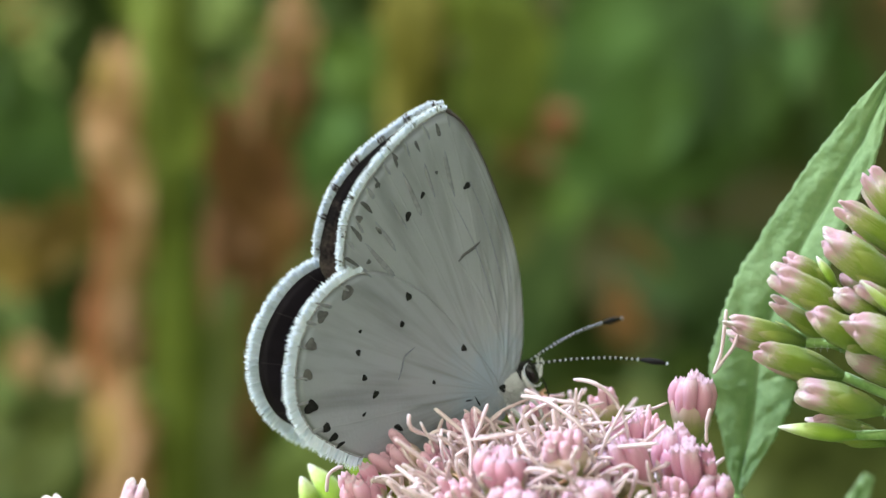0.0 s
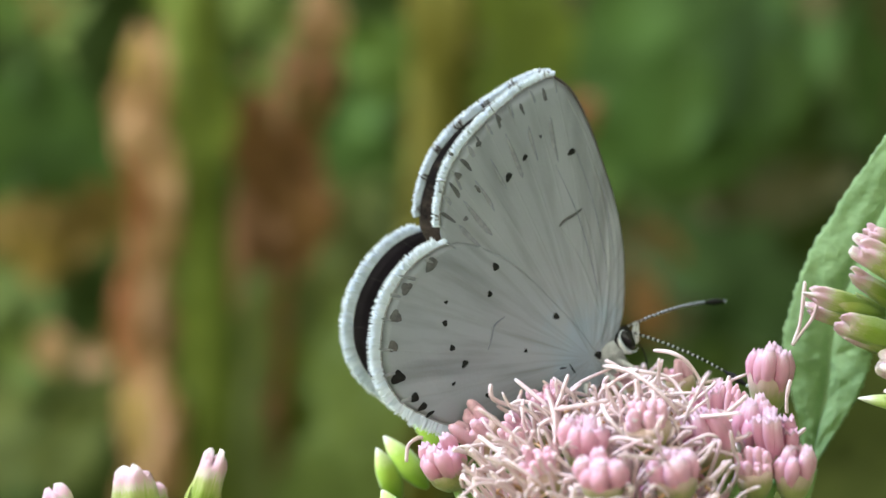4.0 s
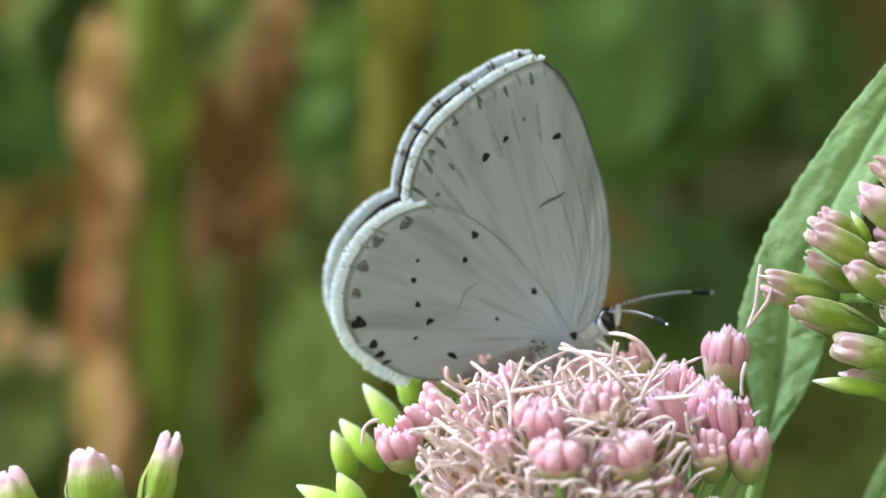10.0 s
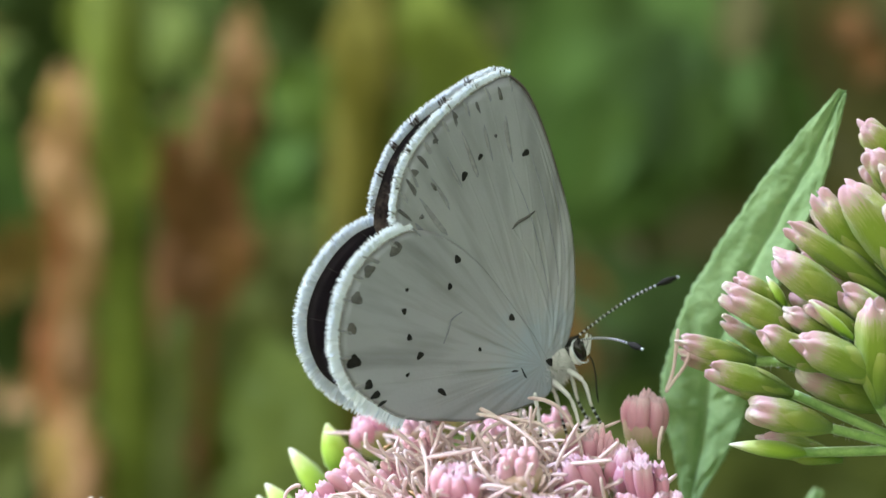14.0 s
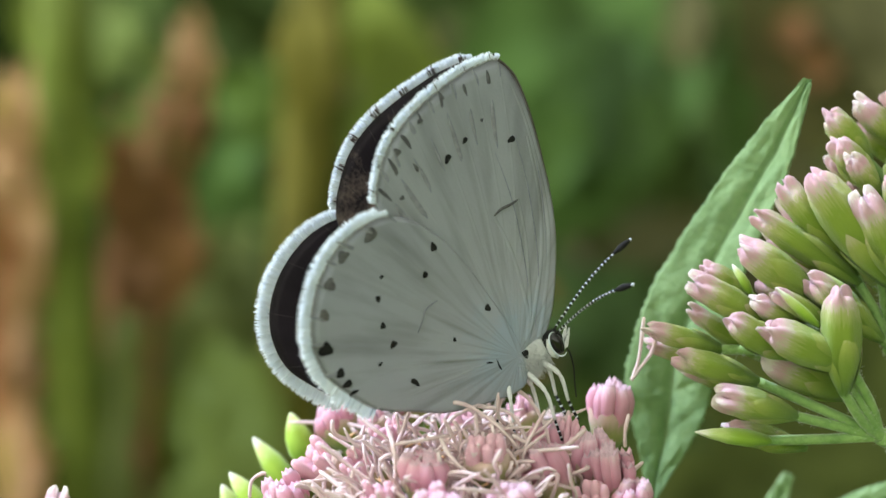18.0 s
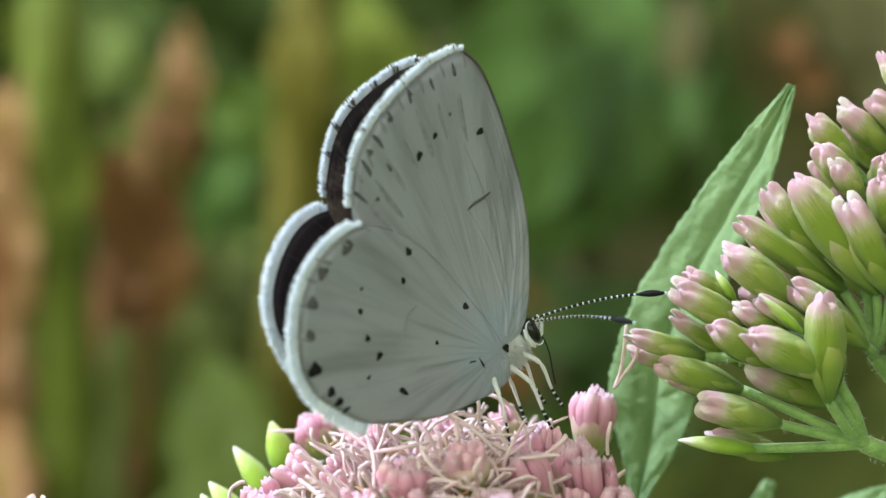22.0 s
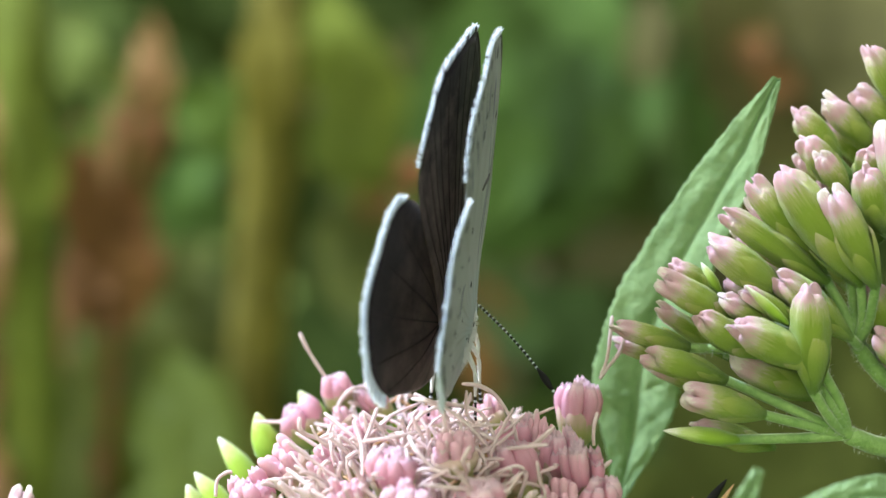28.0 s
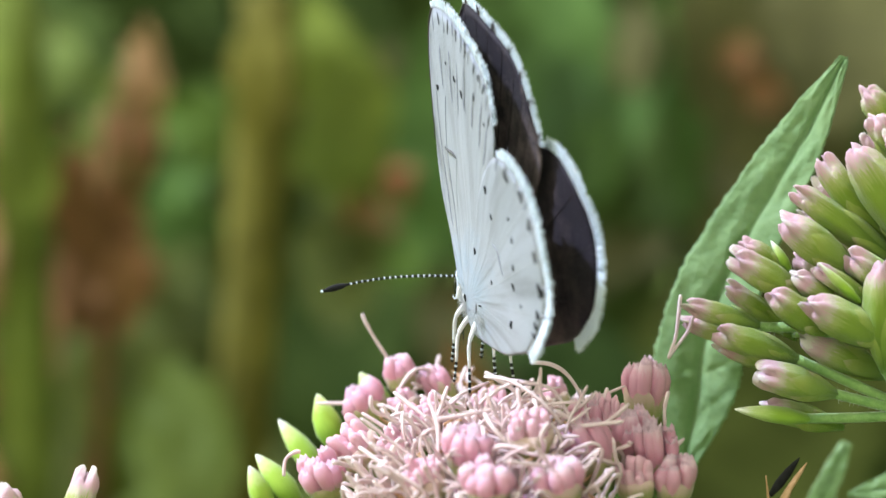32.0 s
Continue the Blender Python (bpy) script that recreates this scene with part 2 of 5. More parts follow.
SMUDGE = surface("grey_scales", (0.042, 0.042, 0.044), (0.11, 0.11, 0.112), 1800, 0.75, 0.2, 4)
BROWN_SCALE = surface("brown_scales", (0.035, 0.025, 0.025), (0.08, 0.06, 0.06), 1800, 0.75, 0.2, 4)
MARGIN = surface("margin_grey", (0.20, 0.18, 0.18), (0.32, 0.30, 0.30), 1200, 0.8, 0.2, 4)
RAY = surface("dusky_ray", (0.22, 0.225, 0.24), (0.36, 0.365, 0.38), 2600, 0.8, 0.2, 4, 0, 0.3)
VEIN_DARK = surface("vein_dark", (0.012, 0.009, 0.010), (0.03, 0.022, 0.022), 900, 0.6, 0.2, 4)
LEG = surface("leg_white", (0.62, 0.64, 0.64), (0.80, 0.81, 0.80), 1500, 0.8, 0.4, 4, 0.3, 0.1)
FUR = surface("pale_fur", (0.46, 0.47, 0.46), (0.66, 0.67, 0.66), 900, 0.9, 0.6, 4, 0.5, 0.2)
ABDOMEN = surface("abdomen_fur", (0.07, 0.062, 0.062), (0.20, 0.18, 0.18), 900, 0.9, 0.6, 4, 0.3)
EYE = surface("eye_black", (0.006, 0.005, 0.005), (0.012, 0.01, 0.01), 900, 0.15, 0.1, 4)


def wing_skin(name, near, mid, far, reach, through, rough, rays, streak=0.8, stops=(0.12, 0.42, 0.9)):
    """Scales that change colour from the wing's root outwards, in fine rays and grains."""
    m = surface(name, mid, far, 700, rough, 0.35, 7, 0.2, through, 0.25, distance=0.00008)
    nt = m.node_tree
    ramp = next(n for n in nt.nodes if n.type == "VALTORGB")
    els = ramp.color_ramp.elements
    els.new(0.5)
    for e, (p, c) in zip(els, zip(stops, (near, mid, far))):
        e.position, e.color = p, (*c, 1)
    co = next(n for n in nt.nodes if n.type == "TEX_COORD")
    ln, mul = nt.nodes.new("ShaderNodeVectorMath"), nt.nodes.new("ShaderNodeMath")
    ln.operation, mul.operation = "LENGTH", "MULTIPLY"
    mul.inputs[1].default_value = 1.0 / reach
    nt.links.new(co.outputs["Object"], ln.inputs[0])
    nt.links.new(ln.outputs["Value"], mul.inputs[0])
    add = next(n for n in nt.nodes if n.type == "MATH" and n.operation == "MULTIPLY_ADD")
    sub, tot = nt.nodes.new("ShaderNodeMath"), nt.nodes.new("ShaderNodeMath")
    sub.operation, tot.operation = "MULTIPLY_ADD", "ADD"
    sub.inputs[1].default_value, sub.inputs[2].default_value = rays, -rays * 0.72
    nt.links.new(add.outputs[0], sub.inputs[0])
    nt.links.new(sub.outputs[0], tot.inputs[0])
    nt.links.new(mul.outputs[0], tot.inputs[1])
    # rays that run out from the root between the veins
    sep, ang, fan = nt.nodes.new("ShaderNodeSeparateXYZ"), nt.nodes.new("ShaderNodeMath"), nt.nodes.new("ShaderNodeCombineXYZ")
    ang.operation = "ARCTAN2"
    nt.links.new(co.outputs["Object"], sep.inputs[0])
    nt.links.new(sep.outputs["Z"], ang.inputs[0])
    nt.links.new(sep.outputs["X"], ang.inputs[1])
    nt.links.new(ang.outputs[0], fan.inputs[0])
    nt.links.new(ln.outputs["Value"], fan.inputs[1])
    stretch, ray = nt.nodes.new("ShaderNodeVectorMath"), nt.nodes.new("ShaderNodeTexNoise")
    stretch.operation = "MULTIPLY"
    stretch.inputs[1].default_value = (11.0, 160.0, 0.0)
    ray.inputs["Scale"].default_value, ray.inputs["Detail"].default_value = 1.0, 3
    nt.links.new(fan.outputs[0], stretch.inputs[0])
    nt.links.new(stretch.outputs[0], ray.inputs["Vector"])
    mix, fade = nt.nodes.new("ShaderNodeMix"), nt.nodes.new("ShaderNodeMapRange")
    mix.data_type, mix.blend_type = "RGBA", "MULTIPLY"
    fade.inputs["From Min"].default_value, fade.inputs["From Max"].default_value = 0.46, 0.72
    fade.inputs["To Min"].default_value, fade.inputs["To Max"].default_value = 0.0, streak
    nt.links.new(ray.outputs["Fac"], fade.inputs["Value"])
    nt.links.new(fade.outputs[0], mix.inputs["Factor"])
    nt.links.new(ramp.outputs[0], mix.inputs[6])
    mix.inputs[7].default_value = (0.52, 0.51, 0.49, 1)
    for link in [k for k in nt.links if k.from_node == ramp and k.to_node != mix]:
        nt.links.new(mix.outputs[2], link.to_socket)
    nt.links.new(tot.outputs[0], ramp.inputs[0])
    for n in nt.nodes:
        if n.type == "BSDF_TRANSLUCENT":
            nt.links.remove(n.inputs[0].links[0])
            n.inputs[0].default_value = (0.62, 0.56, 0.34, 1)
    return m


WING_UNDER = wing_skin("wing_underside", (0.40, 0.48, 0.58), (0.440, 0.466, 0.518), (0.390, 0.411, 0.452), 0.014, 0.36, 0.6, 0.65, 0.85, (0.06, 0.30, 0.9))
under = WING_UNDER.node_tree.nodes["Principled BSDF"]
under.inputs["Specular IOR Level"].default_value = 0.7
under.inputs["Specular Tint"].default_value = (0.55, 0.75, 1.0, 1)
WING_UPPER = wing_skin("wing_upperside", (0.26, 0.185, 0.16), (0.125, 0.09, 0.082), (0.012, 0.008, 0.013), 0.0118, 0.0, 0.6, 0.7)
FORE_UPPER = wing_skin("forewing_upperside", (0.46, 0.36, 0.325), (0.24, 0.185, 0.168), (0.012, 0.008, 0.013), 0.0148, 0.0, 0.6, 0.8)
for skin in (WING_UPPER, FORE_UPPER):
    scales = skin.node_tree.nodes["Principled BSDF"]
    scales.inputs["Sheen Weight"].default_value, scales.inputs["Specular IOR Level"].default_value = 0.06, 0.15

# ---- ground and distance ----
SOIL = surface("ground_litter", (0.06, 0.085, 0.02), (0.15, 0.19, 0.05), 14, 1.0, 0.5, 8, spec=0.0, distance=0.01)
bm = bmesh.new()
n = 40
grid = [[bm.verts.new(((i - n / 2) * abs(i - n / 2) * 2.0, (j - n / 2) * abs(j - n / 2) * 2.0, 0.0)) for j in range(n + 1)] for i in range(n + 1)]
for i in range(n):
    for j in range(n):
        bm.faces.new((grid[i][j], grid[i + 1][j], grid[i + 1][j + 1], grid[i][j + 1]))
ground = part("ground", bm, SOIL, None)
tagged(ground, "dark ground with low green plants and litter", "ground", kind="structure")

BG = {
    "green": surface("far_green", (0.054, 0.093, 0.025), (0.130, 0.225, 0.058), 45, 0.9, 0.2, 4, 0, 0.25, 0.12),
    "dark": surface("far_dark", (0.048, 0.079, 0.024), (0.114, 0.181, 0.054), 45, 0.9, 0.2, 4, 0, 0.25, 0.12),
    "bright": surface("far_bright", (0.050, 0.078, 0.016), (0.120, 0.189, 0.038), 45, 0.9, 0.2, 4, 0, 0.25, 0.12),
    "stem": surface("far_stem", (0.094, 0.118, 0.021), (0.220, 0.276, 0.051), 45, 0.9, 0.2, 4, 0, 0.25, 0.12),
    "yellow": surface("far_yellow", (0.097, 0.089, 0.018), (0.234, 0.210, 0.042), 45, 0.9, 0.2, 4, 0, 0.25, 0.12),
    "brown": surface("far_brown", (0.221, 0.130, 0.060), (0.502, 0.302, 0.149), 45, 0.9, 0.2, 4, 0, 0.25, 0.12),
    "rust": surface("far_rust", (0.175, 0.074, 0.030), (0.400, 0.172, 0.072), 45, 0.9, 0.2, 4, 0, 0.25, 0.12),
    "umber": surface("far_umber", (0.122, 0.062, 0.024), (0.285, 0.148, 0.060), 45, 0.9, 0.2, 4, 0, 0.25, 0.12),
    "tan": surface("far_tan", (0.123, 0.084, 0.023), (0.296, 0.202, 0.055), 45, 0.9, 0.2, 4, 0, 0.25, 0.12),
    "teal": surface("far_teal", (0.043, 0.070, 0.025), (0.101, 0.168, 0.061), 45, 0.9, 0.2, 4, 0, 0.25, 0.12),
    "sage": surface("far_sage", (0.082, 0.109, 0.029), (0.202, 0.263, 0.072), 45, 0.9, 0.2, 4, 0, 0.25, 0.12),
    "moss": surface("far_moss", (0.069, 0.085, 0.024), (0.178, 0.207, 0.061), 45, 0.9, 0.2, 4, 0, 0.25, 0.12),
    "murk": surface("far_murk", (0.062, 0.060, 0.024), (0.155, 0.146, 0.056), 45, 0.9, 0.2, 4, 0, 0.25, 0.12),
}


def blade(bm, a, b, width, face, bend=0.0, n=12, m=4, pinch=1.0):
    """A pointed leaf blade from a to b, turned to face a direction."""
    a, b, face = Vector(a), Vector(b), Vector(face)
    d = b - a
    side = d.cross(face).normalized()
    nor = side.cross(d).normalized()
    rows = []
    for i in range(n + 1):
        s = i / n
        w = width * 0.5 * (math.sin(math.pi * min(1, s * 0.96 + 0.04) ** 0.8) ** pinch)
        c = a + d * s + nor * bend * math.sin(math.pi * s)
        rows.append([bm.verts.new(c + side * w * (2 * j / m - 1) + nor * (0.12 * w * abs(2 * j / m - 1))) for j in range(m + 1)])
    for i in range(n):
        for j in range(m):
            bm.faces.new((rows[i][j], rows[i][j + 1], rows[i + 1][j + 1], rows[i + 1][j]))


def far_stem(p, q, r, kind, plant):
    """A stalk through two places, carried on down to the ground in a smooth bend."""
    p, q = V(p), V(q)
    low, high = (p, q) if p.z < q.z else (q, p)
    foot = Vector((low.x, low.y, 0))
    knee = low - (high - low).normalized() * low.z * 0.5
    pts = [foot.lerp(knee, s).lerp(knee.lerp(low, s), s) for s in (k / 16 for k in range(16))] + [low.lerp(high, k / 6) for k in range(7)]
    bm = bmesh.new()
    tube(bm, pts, [r * MM * (1.15 - 0.3 * i / (len(pts) - 1)) for i in range(len(pts))], 10)
    return part("stem", bm, BG[kind], plant)


def far_plant(name, at, label):
    w = V(at)
    return thing(name, (w.x, w.y, 0), label, "plant", "blurred plants behind the flowers")


CLUMP_SEED = random.Random(11)


def clump(plant, kind, c0, c1, n):
    """Crumpled leaves that fill a stretch of a plant from its upper to its lower corner."""
    rnd = CLUMP_SEED
    c0, c1 = Vector(c0), Vector(c1)
    w, h = abs(c1.x - c0.x), abs(c1.z - c0.z)
    for _ in range(n):
        c = Vector((rnd.uniform(c0.x, c1.x), c0.y + rnd.uniform(-9, 9), rnd.uniform(c0.z, c1.z))).lerp((c0 + c1) / 2, 0.15)
        ln = max(w, h) * rnd.uniform(0.6, 1.0)
        wide = min(w, h) * rnd.uniform(0.55, 0.95)
        lean = rnd.uniform(-0.22, 0.22) if h > w else rnd.uniform(0.7, 1.6)
        d = Vector((math.sin(lean), rnd.uniform(-0.25, 0.25), math.cos(lean))) * (ln / 2) * rnd.choice((1, -1))
        bm = bmesh.new()
        blade(bm, V(c - d), V(c + d), wide * MM, (rnd.uniform(-0.6, 0.6), -1, rnd.uniform(-0.1, 0.7)), rnd.uniform(-3, 3) * MM, 12, 6, rnd.uniform(0.6, 1.2))
        for v in bm.verts:
            v.co += Vector((noise.noise(v.co * 160), noise.noise(v.co * 160 + Vector((7, 0, 0))), noise.noise(v.co * 160 + Vector((0, 9, 0))))) * 1.4 * MM
        part("leaf", bm, BG[kind], plant)


withered_weed = far_plant("withered_weed", (-51.3, 255.0, -4.0), "withered brown weed with drooping dry leaves, out of focus")
olive_weed = far_plant("olive_weed", (-41.4, 235.0, 1.2), "tall olive-green weed stalk with small leaves, out of focus")
yellow_reed = far_plant("yellow_reed", (-4.9, 262.0, 1.2), "dry yellowish reed with narrow blades, out of focus")
rusty_dock = far_plant("rusty_dock", (-33.2, 285.0, 5.0), "rusty dried dock with crumpled leaves, out of focus")
green_herb = far_plant("green_herb", (38.9, 330.0, 15.8), "broad-leaved green herb, out of focus")
leafy_weed = far_plant("leafy_weed", (-78.5, 320.0, 1.1), "low leafy green weed, out of focus")
shaded_weed = far_plant("shaded_weed", (-22.0, 340.0, -15.8), "shaded green and brown weed leaves, out of focus")
far_stem((-38.9, 236.0, -33.7), (-41.0, 232.0, 44.0), 4.8, "stem", olive_weed)
far_stem((-49.0, 238.2, -34.0), (-49.3, 240.1, 25.6), 1.6, "rust", withered_weed)
far_stem((-8.5, 266.0, -36.5), (-3.6, 262.0, 48.4), 5.2, "yellow", yellow_reed)
far_stem((-30.4, 253.9, -35.5), (-27.7, 252.1, 29.0), 2.0, "umber", rusty_dock)
far_stem((38.1, 345.0, -44.0), (40.9, 340.0, 52.4), 2.0, "dark", green_herb)
far_stem((-80.9, 335.0, -43.1), (-81.1, 330.0, 40.9), 2.0, "dark", leafy_weed)
far_stem((-22.9, 365.0, -45.9), (-20.5, 360.0, 36.8), 1.8, "dark", shaded_weed)
clump(withered_weed, "brown", (-50.6, 235.3, 27.4), (-44.6, 235.3, 10.4), 8)
clump(withered_weed, "tan", (-50.1, 238.2, 25.5), (-45.2, 238.2, 12.9), 5)
clump(withered_weed, "rust", (-50.2, 235.3, 10.4), (-43.9, 235.3, -13.8), 9)
clump(withered_weed, "brown", (-48.7, 232.5, -5.4), (-43.5, 232.5, -15.3), 6)
clump(withered_weed, "brown", (-50.3, 230.6, -16.1), (-43.1, 230.6, -39.0), 9)
clump(withered_weed, "tan", (-49.4, 228.7, -23.3), (-44.7, 228.7, -36.4), 5)
clump(olive_weed, "stem", (-45.2, 236.0, 44.5), (-35.2, 236.0, 16.2), 4)
clump(olive_weed, "bright", (-44.0, 240.0, 34.9), (-37.2, 240.0, 21.4), 2)
clump(olive_weed, "sage", (-38.1, 240.0, 24.4), (-29.2, 240.0, 17.6), 3)
clump(rusty_dock, "umber", (-33.2, 251.2, 17.6), (-24.0, 251.2, -2.3), 9)
clump(rusty_dock, "umber", (-30.3, 246.6, 14.8), (-22.8, 246.6, -1.5), 7)
clump(rusty_dock, "umber", (-35.6, 255.8, 16.9), (-30.2, 255.8, -9.4), 8)
clump(rusty_dock, "moss", (-35.1, 255.8, -5.9), (-29.1, 255.8, -39.2), 9)
clump(rusty_dock, "brown", (-26.1, 255.8, 41.5), (-20.9, 255.8, 30.1), 6)
clump(rusty_dock, "umber", (-25.3, 255.8, 31.0), (-20.9, 255.8, 20.4), 6)
clump(yellow_reed, "yellow", (-8.9, 262.0, 45.8), (1.3, 262.0, 18.2), 5)
clump(shaded_weed, "bright", (-22.3, 320.0, 40.0), (-11.6, 320.0, 26.8), 4)
clump(shaded_weed, "moss", (-29.4, 360.0, 13.5), (-11.7, 360.0, -12.1), 5)
clump(shaded_weed, "green", (-26.9, 330.0, 24.7), (-8.6, 330.0, 12.7), 4)
clump(shaded_weed, "moss", (-42.3, 340.0, -5.2), (-19.9, 340.0, -32.9), 6)
clump(shaded_weed, "green", (-33.3, 350.0, 2.3), (-20.2, 350.0, -18.4), 2)
clump(shaded_weed, "moss", (-40.4, 330.0, -25.9), (-7.1, 330.0, -46.8), 5)
clump(shaded_weed, "teal", (-38.4, 345.0, -11.7), (-24.4, 345.0, -26.8), 2)
clump(shaded_weed, "sage", (-44.6, 330.0, 49.2), (-32.1, 330.0, 32.5), 3)
clump(shaded_weed, "murk", (2.5, 340.0, 52.4), (14.2, 340.0, 31.1), 3)
clump(shaded_weed, "stem", (3.4, 330.0, 40.9), (13.8, 330.0, 23.2), 3)
clump(leafy_weed, "green", (-92.6, 330.0, 37.8), (-67.6, 330.0, 11.7), 6)
clump(leafy_weed, "tan", (-86.9, 300.0, 6.6), (-68.4, 300.0, -4.6), 4)
clump(leafy_weed, "sage", (-90.7, 320.0, -5.9), (-69.3, 320.0, -23.3), 5)
clump(leafy_weed, "brown", (-75.2, 300.0, -17.8), (-64.5, 300.0, -28.5), 2)
clump(leafy_weed, "moss", (-92.6, 330.0, -24.8), (-66.5, 330.0, -46.8), 5)
clump(leafy_weed, "tan", (-78.5, 320.0, 48.2), (-65.2, 320.0, 41.1), 2)
clump(leafy_weed, "sage", (-77.6, 315.0, 43.6), (-64.5, 315.0, 36.6), 2)
clump(leafy_weed, "green", (-92.6, 330.0, 14.8), (-73.8, 330.0, 5.4), 2)
clump(leafy_weed, "bright", (-94.7, 330.0, 53.4), (-78.0, 330.0, 37.8), 3)
clump(green_herb, "green", (26.3, 330.0, 53.4), (61.8, 330.0, 12.7), 9)
clump(green_herb, "teal", (44.7, 326.0, 53.0), (59.2, 326.0, 21.9), 3)
clump(green_herb, "murk", (60.1, 325.0, 52.8), (69.4, 325.0, 31.2), 3)
clump(green_herb, "green", (64.6, 335.0, 51.9), (80.5, 335.0, 19.2), 4)
clump(green_herb, "murk", (79.4, 335.0, 56.1), (107.9, 335.0, 13.9), 7)
clump(green_herb, "umber", (79.6, 330.0, 47.1), (90.0, 330.0, 35.7), 2)
clump(green_herb, "rust", (17.0, 330.0, 29.4), (29.5, 330.0, 15.8), 2)
clump(green_herb, "umber", (14.4, 345.0, 32.5), (30.6, 345.0, 15.2), 4)
clump(green_herb, "bright", (22.5, 335.0, 16.0), (46.7, 335.0, 5.5), 5)
clump(green_herb, "murk", (34.5, 340.0, 11.4), (68.6, 340.0, -3.0), 7)
clump(green_herb, "umber", (24.9, 340.0, 2.3), (35.5, 340.0, -11.6), 3)
clump(green_herb, "teal", (36.8, 330.0, -1.9), (61.8, 330.0, -24.9), 6)
clump(green_herb, "bright", (38.8, 335.0, -19.9), (49.9, 335.0, -33.6), 3)
clump(green_herb, "moss", (18.5, 340.0, -26.5), (71.8, 340.0, -54.2), 8)
clump(green_herb, "murk", (70.4, 345.0, 21.7), (99.5, 345.0, -3.1), 5)
clump(green_herb, "moss", (72.6, 345.0, -3.1), (115.7, 345.0, -48.3), 8)
clump(green_herb, "murk", (14.4, 345.0, 46.5), (28.4, 345.0, 30.3), 3)
clump(green_herb, "moss", (8.3, 360.0, 19.0), (28.3, 360.0, -3.2), 4)
clump(withered_weed, "brown", (-49.8, 230.6, 10.2), (-43.6, 230.6, -13.6), 4)
clump(olive_weed, "stem", (-35.7, 262.0, -14.8), (-22.3, 262.0, -49.5), 6)
clump(shaded_weed, "moss", (-29.5, 320.0, -19.2), (-5.0, 320.0, -57.0), 7)
clump(shaded_weed, "green", (-23.7, 330.0, -25.9), (-9.1, 330.0, -46.8), 3)
clump(leafy_weed, "tan", (-76.5, 296.0, 7.0), (-62.0, 296.0, -6.5), 3)
clump(green_herb, "murk", (28.1, 326.0, 7.4), (44.7, 326.0, -19.5), 4)
clump(green_herb, "umber", (30.9, 322.0, 3.3), (40.2, 322.0, -15.2), 2)
clump(olive_weed, "sage", (-31.8, 246.0, -16.7), (-11.3, 246.0, -46.6), 5)
clump(yellow_reed, "stem", (5.2, 318.0, 52.1), (23.5, 318.0, 23.6), 4)
# a dense low growth closes the view behind
THICKET = surface("thicket_green", (0.030, 0.050, 0.013), (0.075, 0.105, 0.028), 18, 0.95, 0.2, 4, 0, 0.1, 0.0)
rnd = random.Random(4)
bm = bmesh.new()
for i in range(1100):
    x, y = rnd.uniform(-260, 280), rnd.uniform(400, 900)
    z = rnd.uniform(-230, 130)
    a = Vector((x, y, z))
    blade(bm, V(a), V(a + Vector((rnd.uniform(-40, 40), rnd.uniform(-20, 20), rnd.uniform(10, 60)))), rnd.uniform(14, 38) * MM, (rnd.uniform(-0.7, 0.7), -1, rnd.uniform(0, 0.8)), 5 * MM, 6, 2)
# an added bank at the right, out of view, blocks low skylight from the wings
for i in range(420):
    a = Vector((rnd.uniform(190, 430), rnd.uniform(-260, 380), rnd.uniform(-450, 330)))
    blade(bm, V(a), V(a + Vector((rnd.uniform(-50, 50), rnd.uniform(-50, 50), rnd.uniform(60, 150)))), rnd.uniform(25, 60) * MM, (-1, rnd.uniform(-0.7, 0.7), rnd.uniform(0, 0.8)), 8 * MM, 6, 2)
# down to the ground, below the unseen side bank too
for i in range(700):
    a = Vector((rnd.uniform(-240, 260), rnd.uniform(420, 880), rnd.uniform(-1060, -230))) if i < 350 else Vector((rnd.uniform(200, 430), rnd.uniform(-260, 380), rnd.uniform(-920, -420)))
    tip = V(a + Vector((rnd.uniform(-40, 40), rnd.uniform(-40, 40), rnd.uniform(90, 200))))
    low = V(a)
    low.z, tip.z = max(low.z, -0.01), max(tip.z, 0.06)
    blade(bm, low, tip, rnd.uniform(18, 45) * MM, (rnd.uniform(-0.7, 0.7), -1, rnd.uniform(0, 0.8)), 5 * MM, 6, 2)
thicket = part("thicket", bm, THICKET, None)
tagged(thicket, "dense dark green thicket, out of focus, with an added unseen side bank that blocks skylight", "thicket", kind="stuff")

# ---- the budding cluster ----
def bud_mesh(name, slim=1.0, seed=0):
    """A closed flower head along +z, one long: a spindle whose tip shows a few shut florets."""
    rnd = random.Random(seed)
    prof = [(0.0, 0.05), (0.06, 0.09), (0.18, 0.15), (0.35, 0.215), (0.55, 0.25), (0.70, 0.245), (0.80, 0.232), (0.88, 0.216), (0.94, 0.192), (0.98, 0.155), (1.0, 0.10), (0.985, 0.04)]
    bm = lathe([(z, r * slim) for z, r in prof], 36, 0.11, 6, 0.02)
    for v in bm.verts:
        if v.co.z > 0.6:
            v.co += Vector((rnd.uniform(-1, 1), rnd.uniform(-1, 1), rnd.uniform(-1, 1))) * 0.009
        if v.co.z > 0.85:
            v.co.z += 0.05 * math.sin(math.atan2(v.co.y, v.co.x) * 2 + seed)
    # shut floret tips: soft lobes round the top
    for v in bm.verts:
        if v.co.z > 0.78:
            a = math.atan2(v.co.y, v.co.x)
            k = (v.co.z - 0.78) / 0.22
            lobe = math.cos(a * 5 + seed) * k
            v.co.x *= 1 + 0.13 * lobe
            v.co.y *= 1 + 0.13 * lobe
